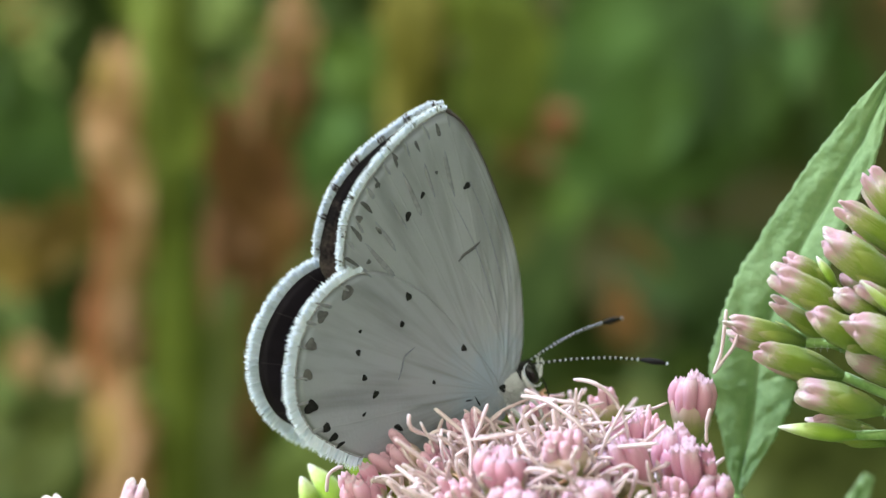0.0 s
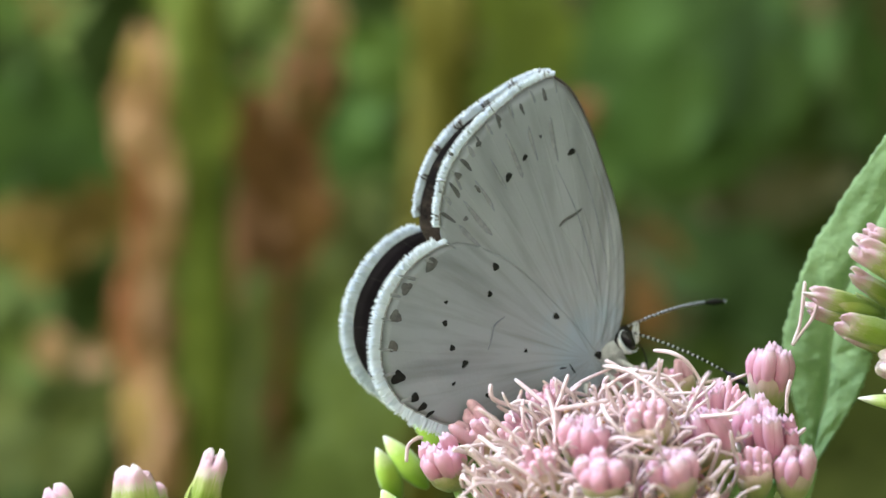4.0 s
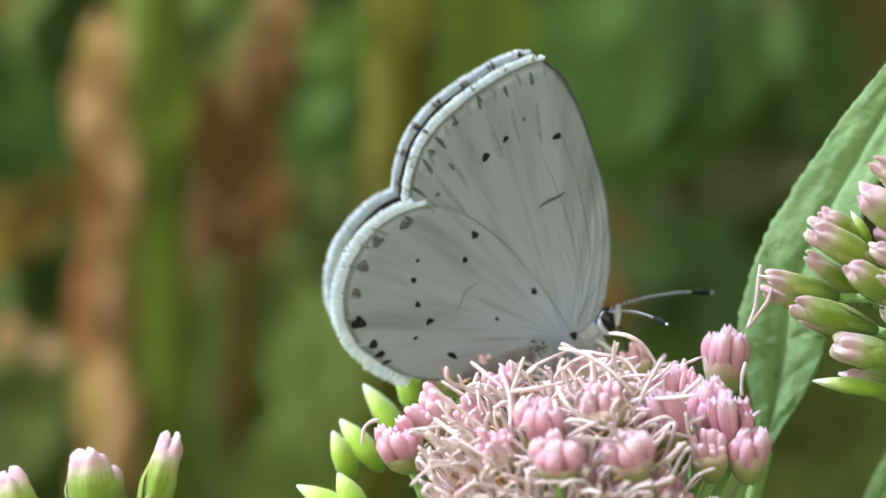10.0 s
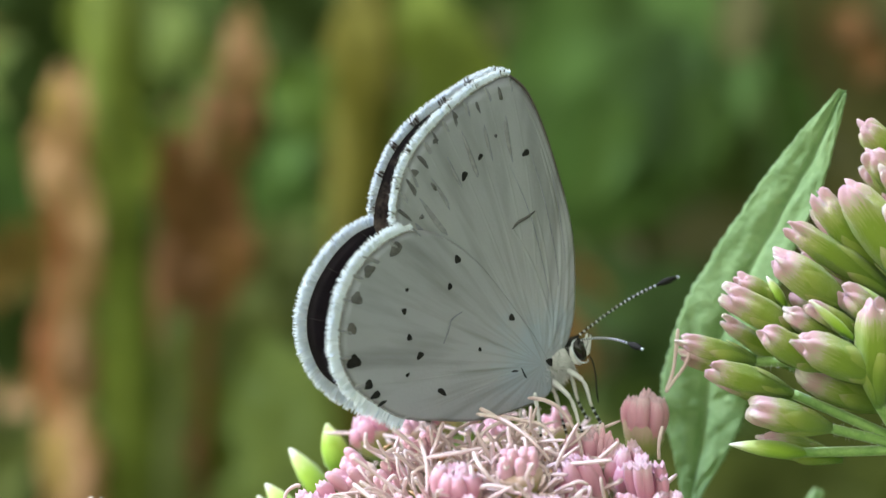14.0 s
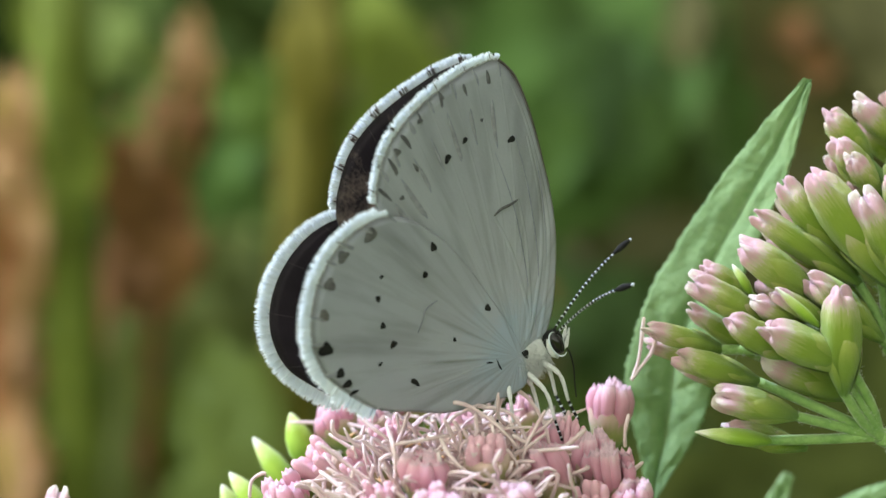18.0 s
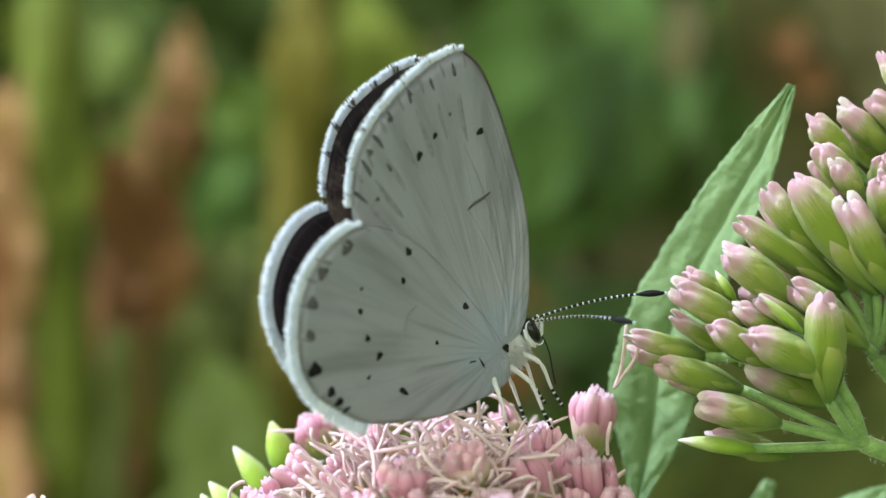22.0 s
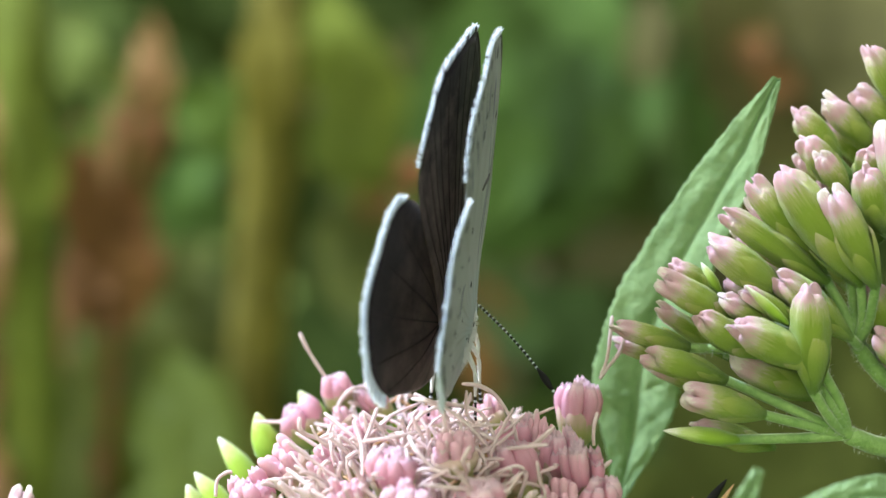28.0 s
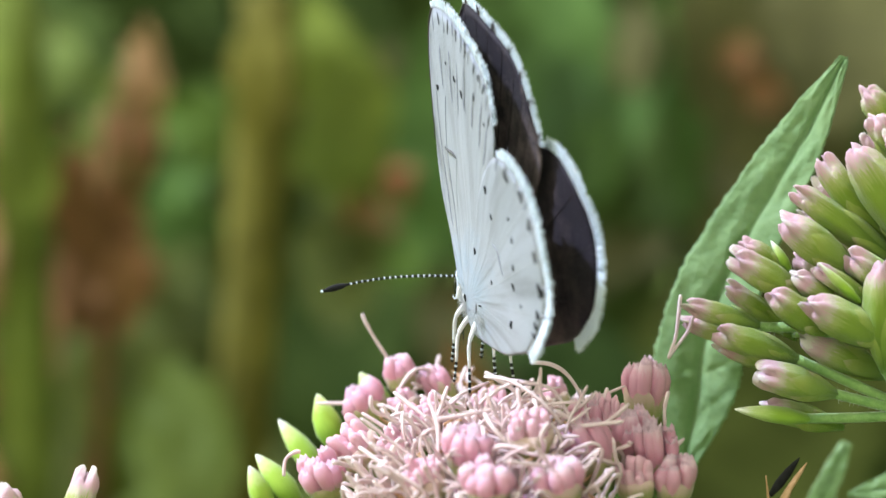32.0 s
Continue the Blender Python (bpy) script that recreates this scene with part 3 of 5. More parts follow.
            v.co.z += 0.035 * lobe + 0.02 * k * math.sin(a * 3 + seed * 2)
    return mesh_of(bm, name, BUD)


def scale_mesh(name, reach, slim=1.0):
    """One green scale that hugs the side of a bud, pointed, with a raised keel."""
    bm = bmesh.new()
    rows = []
    n = 9
    for i in range(n + 1):
        s = i / n
        z = reach * s
        r = (0.05 + 0.20 * math.sin(min(1, z / 0.66) * math.pi / 2) ** 1.15) * slim + 0.022 * math.sin(math.pi * s) + 0.006
        if z > 0.62:
            r -= (z - 0.62) * 0.30 * slim
        half = 0.62 * (math.sin(math.pi * (0.12 + 0.88 * s)) ** 0.7) if s < 1 else 0.02
        rows.append([bm.verts.new(((r + 0.012 * (1 - (j / 2) ** 2)) * math.cos(half * j / 2), (r + 0.012 * (1 - (j / 2) ** 2)) * math.sin(half * j / 2), z)) for j in range(-2, 3)])
    for a, b in zip(rows, rows[1:]):
        for j in range(4):
            bm.faces.new((a[j], a[j + 1], b[j + 1], b[j]))
    return mesh_of(bm, name, SCALE)


BUD_MESHES = [bud_mesh("bud_slim", 0.92, 1), bud_mesh("bud_full", 1.05, 2), bud_mesh("bud_plain", 1.0, 3)]
SCALE_MESHES = [scale_mesh("scale_long", 0.78), scale_mesh("scale_short", 0.5), scale_mesh("scale_mid", 0.66)]


def put_bud(plant, tip, foot, thick, i):
    """A bud with its scales, from foot to tip."""
    foot = Vector(tip) + (Vector(foot) - Vector(tip)) * 1.22
    m = aim(V(foot), V(tip), i * 1.3, fat=thick * 0.92 * MM / 0.5)
    ob = piece("bud", BUD_MESHES[i % 3], m, plant)
    rnd = random.Random(100 + i)
    for k in range(5):
        sc = new("scale", SCALE_MESHES[k % 3])
        sc.parent = ob
        sc.matrix_basis = Matrix.Rotation(2 * math.pi * k / 5 + rnd.uniform(-0.25, 0.25), 4, "Z") @ Matrix.Diagonal((1.0 + 0.03 * (k % 2), 1.0 + 0.03 * (k % 2), rnd.uniform(0.85, 1.05), 1))
    return ob


def stalk(plant, pts, r0, r1, name="stalk"):
    bm = bmesh.new()
    n = 16
    tube(bm, spline([V(p) for p in pts], n), [(r0 + (r1 - r0) * j / (n - 1)) * MM for j in range(n)], 10)
    return part(name, bm, GREEN_STEM, plant)


# fine down on the green stalks
def down(plant, pts, r, count, seed):
    rnd = random.Random(seed)
    line = spline([V(p) for p in pts], 40)
    bm = bmesh.new()
    for _ in range(count):
        j = rnd.randrange(39)
        p = line[j].lerp(line[j + 1], rnd.random())
        d = (line[j + 1] - line[j]).normalized()
        n = Vector((rnd.uniform(-1, 1), rnd.uniform(-1, 1), rnd.uniform(-1, 1))).cross(d).normalized()
        q = p + n * r * MM
        t = q + n * rnd.uniform(0.12, 0.3) * MM + d * rnd.uniform(-0.1, 0.1) * MM
        s = d * 0.014 * MM
        bm.faces.new([bm.verts.new(v) for v in (q - s, q + s, t)])
    return part("down", bm, FUR, plant, "fine pale down", smooth=False)


ROOT = Vector(((39.6, 8.0, -18.4)))
buds = thing("budding_cluster", Vector((V(ROOT).x + 0.01, V(ROOT).y, 0)), "branching cluster of pink-tipped closed flower buds on downy green stalks", "flower buds")
# tip, foot: millimetres; thickness in millimetres
BUDS = [
    ((15.3, 0.0, -3.9), (18.9, 1.5, -4.9), 1.5),
    ((16.9, -1.0, -5.4), (20.7, 0.5, -6.6), 1.6),
    ((18.9, -1.2, -7.5), (22.7, 0.3, -8.5), 1.9),
    ((17.8, 0.0, -9.5), (22.4, 1.5, -10.1), 1.4),
    ((17.6, -1.4, -1.4), (21.1, 0.1, -3.3), 1.8),
    ((18.5, 0.5, -0.6), (20.9, 2.0, -2.2), 1.5),
    ((17.8, 1.0, -2.9), (21.0, 2.5, -5.0), 1.1),
    ((20.3, -1.4, 0.5), (23.8, 0.1, -1.8), 2.1),
    ((19.4, -2.5, -3.4), (22.1, -1.0, -5.1), 1.8),
    ((20.8, -1.5, -2.4), (23.4, 0.0, -3.7), 1.5),
    ((21.3, -3.0, -3.9), (25.3, -1.5, -5.7), 2.1),
    ((21.9, -2.0, -2.0), (24.9, -0.5, -3.6), 1.2),
    ((23.0, 1.0, -0.5), (25.4, 2.5, -1.9), 1.8),
    ((24.0, -1.0, -1.4), (27.5, 0.5, -4.0), 1.8),
    ((25.1, -3.0, -2.0), (25.6, -1.5, -6.5), 2.3),
    ((21.4, 0.0, 2.1), (26.2, 1.5, -0.9), 1.8),
    ((22.9, 0.5, 3.7), (26.4, 2.0, -0.3), 1.8),
    ((24.1, -1.4, 4.2), (27.9, 0.1, -0.6), 2.6),
    ((26.6, -2.0, 3.2), (28.9, -0.5, -0.9), 2.3),
    ((25.6, 2.0, 7.8), (27.8, 3.5, 5.7), 1.8),
    ((25.8, 1.0, 6.3), (27.9, 2.5, 4.1), 1.8),
    ((27.4, 3.0, 8.6), (30.2, 4.5, 6.3), 1.8),
    ((26.4, 0.0, 5.4), (28.0, 1.5, 3.6), 1.4),
    ((29.1, 3.0, 9.1), (32.1, 4.5, 7.0), 1.8),
    ((29.6, 2.0, 11.3), (32.5, 3.5, 7.6), 2.0),
    ((32.2, 1.0, 12.4), (33.3, 2.5, 7.5), 2.4),
    ((30.1, 0.0, 7.0), (31.5, 1.5, 1.6), 2.1),
    ((29.2, 1.0, 5.7), (29.5, 2.5, 4.1), 1.7),
    ((28.4, -1.5, 4.4), (29.6, 0.0, 1.8), 2.0),
    ((32.7, 0.0, 7.4), (33.3, 1.5, 3.7), 1.8),
    ((30.4, -2.0, 1.2), (32.2, -0.5, -3.6), 2.1),
    ((32.6, -1.0, 3.2), (33.3, 0.5, -0.9), 2.1),
    ((29.3, 1.0, -1.8), (31.0, 2.5, -4.7), 2.0),
    ((29.6, 0.0, -4.4), (32.4, 1.5, -6.5), 2.3),
]
for i, (tip, foot, thick) in enumerate(BUDS):
    if i == 3:
        continue
    put_bud(buds, tip, foot, thick, i)
# more buds stand behind, in the gaps
rnd = random.Random(21)
for i, (tip, foot, thick) in enumerate(BUDS):
    if i == 3 or i % 5 == 4:
        continue
    off = Vector((rnd.uniform(0.3, 1.6), rnd.uniform(2.2, 4.2), rnd.uniform(-1.9, -0.3)))
    put_bud(buds, Vector(tip) + off, Vector(foot) + off, thick * rnd.uniform(0.75, 0.95), 70 + i)
NODES = [(28.1, 1.0, -9.8), (28.8, 2.0, -4.9), (33.0, 3.0, -8.4), (31.6, 2.0, 0.9), (33.5, 3.0, -4.1), (26.2, 0.0, -4.9)]
LINKS = [((ROOT, (35.9, 6.0, -12.8), NODES[2], (30.9, 2.0, -10.5), NODES[0]), 0.75, 0.5), ((NODES[0], (26.8, 0.0, -7.9), NODES[5]), 0.42, 0.35), (((34.4, 5.0, -11.1), NODES[2], (30.3, 2.0, -6.7), NODES[1]), 0.6, 0.42),
         ((NODES[1], (28.7, 2.0, -2.8), (28.2, 1.0, -0.9)), 0.38, 0.32), (((35.0, 6.0, -11.2), (34.2, 5.0, -7.6), NODES[4], (33.0, 3.0, -1.6), NODES[3]), 0.5, 0.38)]
for pts, r0, r1 in LINKS:
    stalk(buds, pts, r0, r1, "branch")
    down(buds, pts, (r0 + r1) / 2, 260, int(r0 * 100))
FOOT = Vector(buds.location)
bm = bmesh.new()
top = V(ROOT)
tube(bm, [FOOT, FOOT.lerp(top, 0.5) + Vector((0.004, 0.004, 0)), FOOT.lerp(top, 0.9), FOOT.lerp(top, 0.97), top], [1.6 * MM, 1.4 * MM, 1.2 * MM, 1.0 * MM, 0.75 * MM], 12)
part("stem", bm, GREEN_STEM, buds)
for i, (tip, foot, thick) in enumerate(BUDS):
    f = Vector(tip) + (Vector(foot) - Vector(tip)) * (1.25 if i != 3 else 0.96)
    near = min(NODES, key=lambda q: (Vector(q) - f).length + (3.0 if Vector(q).z > f.z + 1 else 0))
    d = (f - Vector(tip)).normalized()
    stalk(buds, (f - d * 0.3, f.lerp(Vector(near), 0.5) + d * 0.25, Vector(near)), 0.27, 0.30)
    if i % 2 == 0:
        down(buds, (f - d * 0.3, f.lerp(Vector(near), 0.5) + d * 0.25, Vector(near)), 0.28, 60, 900 + i)


def bract(plant, tip, foot, wide, flat=(0, -1, 0), name="bract"):
    """A thick pointed green scale with a pale tip."""
    a, b = V(foot), V(tip)
    bm = lathe([(0.0, 0.10), (0.12, 0.30), (0.35, 0.46), (0.6, 0.42), (0.8, 0.27), (0.93, 0.13), (1.0, 0.03)], 14, 0.06, 3, 0.0)
    me = mesh_of(bm, name, BRACT)
    d = (b - a)
    m = Matrix.Translation(a) @ d.to_track_quat("Z", "Y").to_matrix().to_4x4() @ Matrix.Diagonal((wide * MM, wide * 0.7 * MM, d.length, 1))
    return piece(name, me, m, plant)


bract(buds, BUDS[3][0], BUDS[3][1], 1.5)
bract(buds, (21.8, -2.5, -1.7), (24.4, -1.5, -3.9), 0.9)
bract(buds, (20.0, 1.0, -0.4), (21.1, 1.0, -2.1), 0.9)
bract(buds, (24.6, 0.0, -0.8), (27.1, 0.0, -3.3), 1.6)

# ---- the long leaf ----
def toothed_leaf(name, mid, widths, material, parent, thick=0.12, fold=0.18, teeth=26, lift=(0, -1, 0)):
    """A leaf along a middle line, with toothed edges, a sunk midrib and raised flesh between the side veins."""
    n, m = 130, 24
    line = spline([V(p) for p in mid], n + 1)
    ws = [w.x for w in spline([(w, 0, 0) for w in widths], n + 1)]
    bm = bmesh.new()
    top, low = [], []
    for i, c in enumerate(line):
        d = (line[min(i + 1, n)] - line[max(i - 1, 0)]).normalized()
        side = d.cross(Vector(lift)).normalized()
        nor = side.cross(d).normalized()
        s = i / n
        a, b = [], []
        for j in range(m + 1):
            u = 2 * j / m - 1
            w = ws[i] * MM * (1 + 0.075 * abs(u) ** 6 * ((s * teeth * 2) % 1.0 - 0.5) + 0.07 * noise.noise((u, s * 14, 5.3)))
            vein = abs(math.sin((s * 9 - abs(u) * 0.9) * math.pi)) ** 0.5 * 0.16 * math.sin(abs(u) * math.pi)
            h = (abs(u) * fold * ws[i] + vein * ws[i] * 0.42 + 0.16 * noise.noise((u * 2.5, s * 16, 3.1)) + 0.075 * noise.noise((u * 7, s * 46, 8.7)) + 0.03 * noise.noise((u * 14, s * 90, 2.2)) - 0.22 * math.exp(-(u * 11) ** 2)) * MM
            p = c + side * w * u + nor * h
            a.append(bm.verts.new(p))
            b.append(bm.verts.new(p - nor * thick * MM))
        top.append(a)
        low.append(b)
    for i in range(n):
        for j in range(m):
            bm.faces.new((top[i][j], top[i][j + 1], top[i + 1][j + 1], top[i + 1][j]))
            bm.faces.new((low[i][j], low[i + 1][j], low[i + 1][j + 1], low[i][j + 1]))
        for j in (0, m):
            bm.faces.new((top[i][j], top[i + 1][j], low[i + 1][j], low[i][j]))
    bmesh.ops.recalc_face_normals(bm, faces=bm.faces)
    return part(name, bm, material, parent)


agrimony = thing("flowering_plant", Vector((V((2, 8, -40)).x, V((2, 8, -40)).y, 0)), "flowering plant with a dome of pink florets and pale curling threads", "flower")
toothed_leaf("leaf", [(17.0, 12.0, -14.3), (17.4, 12.0, -12.1), (17.9, 11.5, -8.9), (18.2, 11.0, -6.0), (19.3, 10.0, -2.2), (21.7, 8.0, 2.9), (23.5, 6.0, 6.6), (24.6, 3.0, 9.8)],
             [0.15, 1.1, 2.3, 2.75, 2.5, 2.0, 1.35, 0.3], LEAF, agrimony, lift=(-0.3, -0.8, 0.55))

# ---- the flower head ----
def hug(bm, a, reach, wide, r0, index, base=0.0):
    """A rounded scale that hugs a cup at the angle a, from its base up to reach."""
    rows = []
    n = 7
    for i in range(n + 1):
        s = i / n
        z = base + reach * s
        r = r0 * (0.42 + 0.58 * math.sin(min(1.0, z / 0.55) * math.pi / 2)) + 0.016 + 0.012 * math.sin(math.pi * s)
        half = wide * math.sqrt(max(0.0, 1 - max(0.0, (s - 0.55) / 0.46) ** 2)) * (0.7 + 0.3 * min(1, s * 3))
        rows.append([bm.verts.new(((r - 0.008 * abs(j)) * math.cos(a + half * j / 2), (r - 0.008 * abs(j)) * math.sin(a + half * j / 2), z)) for j in (-2, -1, 0, 1, 2)])
    for p, q in zip(rows, rows[1:]):
        for j in range(4):
            bm.faces.new((p[j], p[j + 1], q[j + 1], q[j])).material_index = index


def floret_mesh(name, open_, seed):
    """A head of narrow florets along +z, one long: a bundle of slim tubes with toothed rims, held by rounded scales."""
    rnd = random.Random(seed)
    bm = bmesh.new()
    for k in range(10):
        a = 2 * math.pi * k / 8 + rnd.uniform(-0.22, 0.22)
        r0, r1 = (0.11, 0.15 + 0.09 * open_ + rnd.uniform(-0.03, 0.05)) if k < 8 else (0.03, 0.07)
        top = rnd.uniform(0.70, 1.0) if k < 8 else rnd.uniform(0.90, 1.0)
        foot = Vector((r0 * math.cos(a), r0 * math.sin(a), 0.12))
        tip = Vector((r1 * math.cos(a), r1 * math.sin(a), top))
        rings = []
        for s, r in ((0.0, 0.06), (0.3, 0.09), (0.55, 0.105), (0.75, 0.112), (0.88, 0.092 + 0.015 * open_), (0.95, 0.070 + 0.035 * open_), (1.0, 0.045 + 0.075 * open_), (0.96, 0.03), (0.93, 0.012)):
            c = foot.lerp(tip, s) + Vector((math.cos(a), math.sin(a), 0)) * 0.06 * math.sin(math.pi * min(s, 1) ** 1.3)
            ring = []
            for j in range(10):
                b = 2 * math.pi * j / 10 + a
                tooth = (1 if j % 2 else -1) * (0.03 + 0.02 * open_) if s == 1.0 else 0.0
                ring.append(bm.verts.new(c + Vector((r * math.cos(b), r * math.sin(b), tooth))))
            rings.append(ring)
        for i, (p, q) in enumerate(zip(rings, rings[1:])):
            for j in range(10):
                bm.faces.new((p[j], p[(j + 1) % 10], q[(j + 1) % 10], q[j])).material_index = 2 if i == 5 else 0
        bm.faces.new(rings[-1])
    for k in range(5):
        hug(bm, 2 * math.pi * k / 5 + rnd.uniform(-0.15, 0.15), rnd.uniform(0.46, 0.60), 0.72, 0.275, 1)
    for k in range(5):
        hug(bm, 2 * math.pi * (k + 0.5) / 5 + rnd.uniform(-0.15, 0.15), rnd.uniform(0.24, 0.36), 0.72, 0.30, 1)
    return mesh_of(bm, name, [PETAL, CUP, LOBE])


def knob_mesh(name, seed):
    """A head of shut florets: a green cup filled with rounded pink knobs."""
    rnd = random.Random(seed)
    bm = lathe([(0.0, 0.08), (0.1, 0.16), (0.3, 0.24), (0.5, 0.27), (0.62, 0.25)], 20, 0.06, 5, 0.02)
    for f in bm.faces:
        f.material_index = 1
    for k in range(15):
        a = 2 * math.pi * k / 10 + rnd.uniform(-0.25, 0.25)
        r = rnd.uniform(0.17, 0.22) if k < 10 else 0.09
        base = Vector((r * 0.8 * math.cos(a), r * 0.8 * math.sin(a), 0.40))
        tip = Vector((r * math.cos(a), r * math.sin(a), rnd.uniform(0.74, 1.04)))
        tube(bm, [base, base.lerp(tip, 0.35), base.lerp(tip, 0.65), base.lerp(tip, 0.85), base.lerp(tip, 0.96), tip], [0.05, 0.068, 0.074, 0.064, 0.042, 0.012], 8)
    return mesh_of(bm, name, [KNOB, CUP])


FLORETS = [[knob_mesh("head_shut", 1), knob_mesh("head_shut_b", 2)], [floret_mesh("floret_half", 0.1, 3), floret_mesh("floret_half_b", 0.25, 4)], [floret_mesh("floret_open", 0.9, 5), floret_mesh("floret_open_b", 0.6, 6)]]
HEAD = [
    ((13.8, 4.0, -6.6), (13.6, 5.0, -10.6), 2.3, 1),
    ((11.2, 0.0, -8.7), (11.0, 1.0, -12.5), 1.5, 0),
    ((12.9, -3.0, -10.0), (13.4, -2.0, -13.5), 1.8, 2),
    ((11.6, -4.0, -11.9), (12.1, -3.0, -14.6), 2.1, 0),
    ((8.8, -3.0, -9.7), (10.6, -2.0, -13.8), 2.4, 1),
    ((6.0, -5.0, -9.3), (6.4, -4.0, -12.2), 2.6, 0),
    ((2.8, -6.0, -10.0), (3.1, -5.0, -12.9), 2.4, 1),
    ((0.2, 10.0, -6.6), (0.7, 10.0, -8.9), 1.8, 1),
    ((-2.2, 10.0, -8.2), (-0.8, 10.0, -10.8), 2.4, 1),
    ((0.2, 9.0, -8.6), (1.2, 9.0, -10.4), 1.7, 0),
    ((-3.6, 2.0, -10.5), (-0.8, 3.0, -12.9), 2.7, 0),
    ((-4.8, 0.0, -11.9), (-3.6, 1.0, -14.3), 2.4, 1),
    ((1.8, 10.0, -7.2), (3.5, 10.0, -9.5), 1.5, 1),
    ((5.4, 9.0, -8.5), (5.7, 9.0, -11.1), 2.1, 0),
    ((1.0, 2.0, -8.9), (1.9, 3.0, -11.4), 2.1, 0),
    ((8.9, 9.0, -7.9), (9.6, 9.0, -10.5), 1.8, 0),
    ((7.0, -8.0, -11.6), (7.6, -7.0, -14.2), 2.4, 1),
    ((3.5, -9.0, -11.8), (3.8, -8.0, -14.1), 2.4, 1),
    ((0.2, -6.0, -11.7), (1.4, -5.0, -14.4), 2.1, 0),
    ((-0.9, 0.0, -10.6), (1.0, 1.0, -13.1), 2.1, 0),
    ((12.0, -1.5, -9.3), (12.4, -0.5, -13.0), 2.2, 1),
    ((10.1, 1.0, -8.7), (10.5, 2.0, -12.3), 2.2, 1),
    ((13.9, -4.0, -11.6), (13.9, -3.0, -14.6), 2.0, 1),
]
for i, (tip, foot, thick, kind) in enumerate(HEAD):
    piece("floret" if kind else "floret_head", FLORETS[kind][i % 2], aim(V(foot), V(tip), i * 2.1, fat=thick * 1.08 * MM / 0.6), agrimony)
CENTRE = Vector((4.5, 4.0, -17.3))
for tip, foot in (((-7.7, 10.0, -12.3), (-5.2, 9.0, -15.2)), ((-8.1, 9.0, -12.9), (-6.8, 9.0, -15.9)), ((-6.4, 12.0, -10.4), (-3.7, 11.0, -13.9)), ((-4.2, 11.0, -8.9), (-3.1, 10.0, -12.2)), ((-1.7, 12.0, -7.7), (-0.1, 11.0, -10.3)),
                  ((2.8, 13.0, -8.1), (4.4, 13.0, -11.0)), ((-10.0, 6.0, -15.7), (-6.4, 5.0, -17.5)), ((-7.7, 6.0, -15.0), (-6.1, 5.0, -17.8))):
    bract(agrimony, tip, foot, 2.0)


def style(pts, r=0.12, bm=None):
    """A pale thread that thickens to a blunt tip; added to bm where one is given."""
    alone = bm is None
    bm = bmesh.new() if alone else bm
    n = 14
    tube(bm, spline([V(p) for p in pts], n), [r * MM * (0.75 + 0.25 * math.sin(j * 0.9) * 0.3 + 0.3 * (j / n)) for j in range(n - 1)] + [r * 0.55 * MM], 7)
    if alone:
        part("style", bm, STYLE, agrimony)


# threads that stand clear of the tangle
for pts in (((-0.2, 10.0, -6.9), (-1.0, 10.0, -5.7), (-1.5, 10.0, -4.8), (-1.7, 10.0, -4.3)), ((14.7, 3.0, -6.8), (15.1, 3.0, -5.7), (15.3, 3.0, -4.3), (15.4, 3.0, -3.3)), ((14.7, 3.0, -6.8), (15.2, 3.0, -6.1), (15.8, 3.0, -5.3), (16.1, 3.0, -4.4)),
            ((14.0, 0.0, -10.3), (14.0, 0.0, -9.4), (14.2, 0.0, -8.5)), ((9.9, 0.0, -10.3), (9.6, 0.0, -9.0), (8.8, 0.0, -7.7), (7.9, 0.0, -7.1), (7.0, 1.0, -7.0)), ((-6.3, 2.0, -13.1), (-6.2, 2.0, -12.2), (-5.7, 2.0, -11.8), (-5.4, 2.0, -11.8)),
            ((-3.5, 2.0, -13.1), (-3.6, 2.0, -12.5), (-3.8, 2.0, -11.8)), ((0.2, -4.0, -11.8), (-0.9, -4.0, -11.0), (-1.8, -4.0, -10.3), (-2.5, -4.0, -9.8)), ((-0.1, -5.0, -12.6), (-0.9, -5.0, -11.8), (-2.1, -5.0, -11.0)), ((2.4, 8.0, -12.6), (0.5, 8.0, -10.1), (-0.8, 9.0, -9.5), (-4.3, 10.0, -9.4)),
            ((1.8, 8.0, -11.0), (0.5, 8.0, -10.7), (0.2, 9.0, -9.1), (1.2, 9.0, -7.5), (2.5, 10.0, -7.6)), ((1.3, -6.0, -12.6), (1.4, -5.0, -10.3), (1.0, -4.0, -8.8)), ((7.9, -4.0, -10.1), (6.7, -4.0, -8.8), (5.3, -3.0, -7.9), (4.1, -2.0, -7.7)), ((8.5, -3.0, -9.9), (7.7, -2.0, -8.4), (6.2, -2.0, -8.0), (5.4, -1.0, -7.9)),
            ((7.1, -6.0, -11.7), (5.4, -6.0, -11.4), (4.2, -6.0, -10.3), (3.8, -5.0, -9.5)), ((1.4, -5.0, -9.8), (2.8, -5.0, -9.6), (4.3, -4.0, -9.4))):
    style(pts)
rnd = random.Random(7)
tangle = bmesh.new()
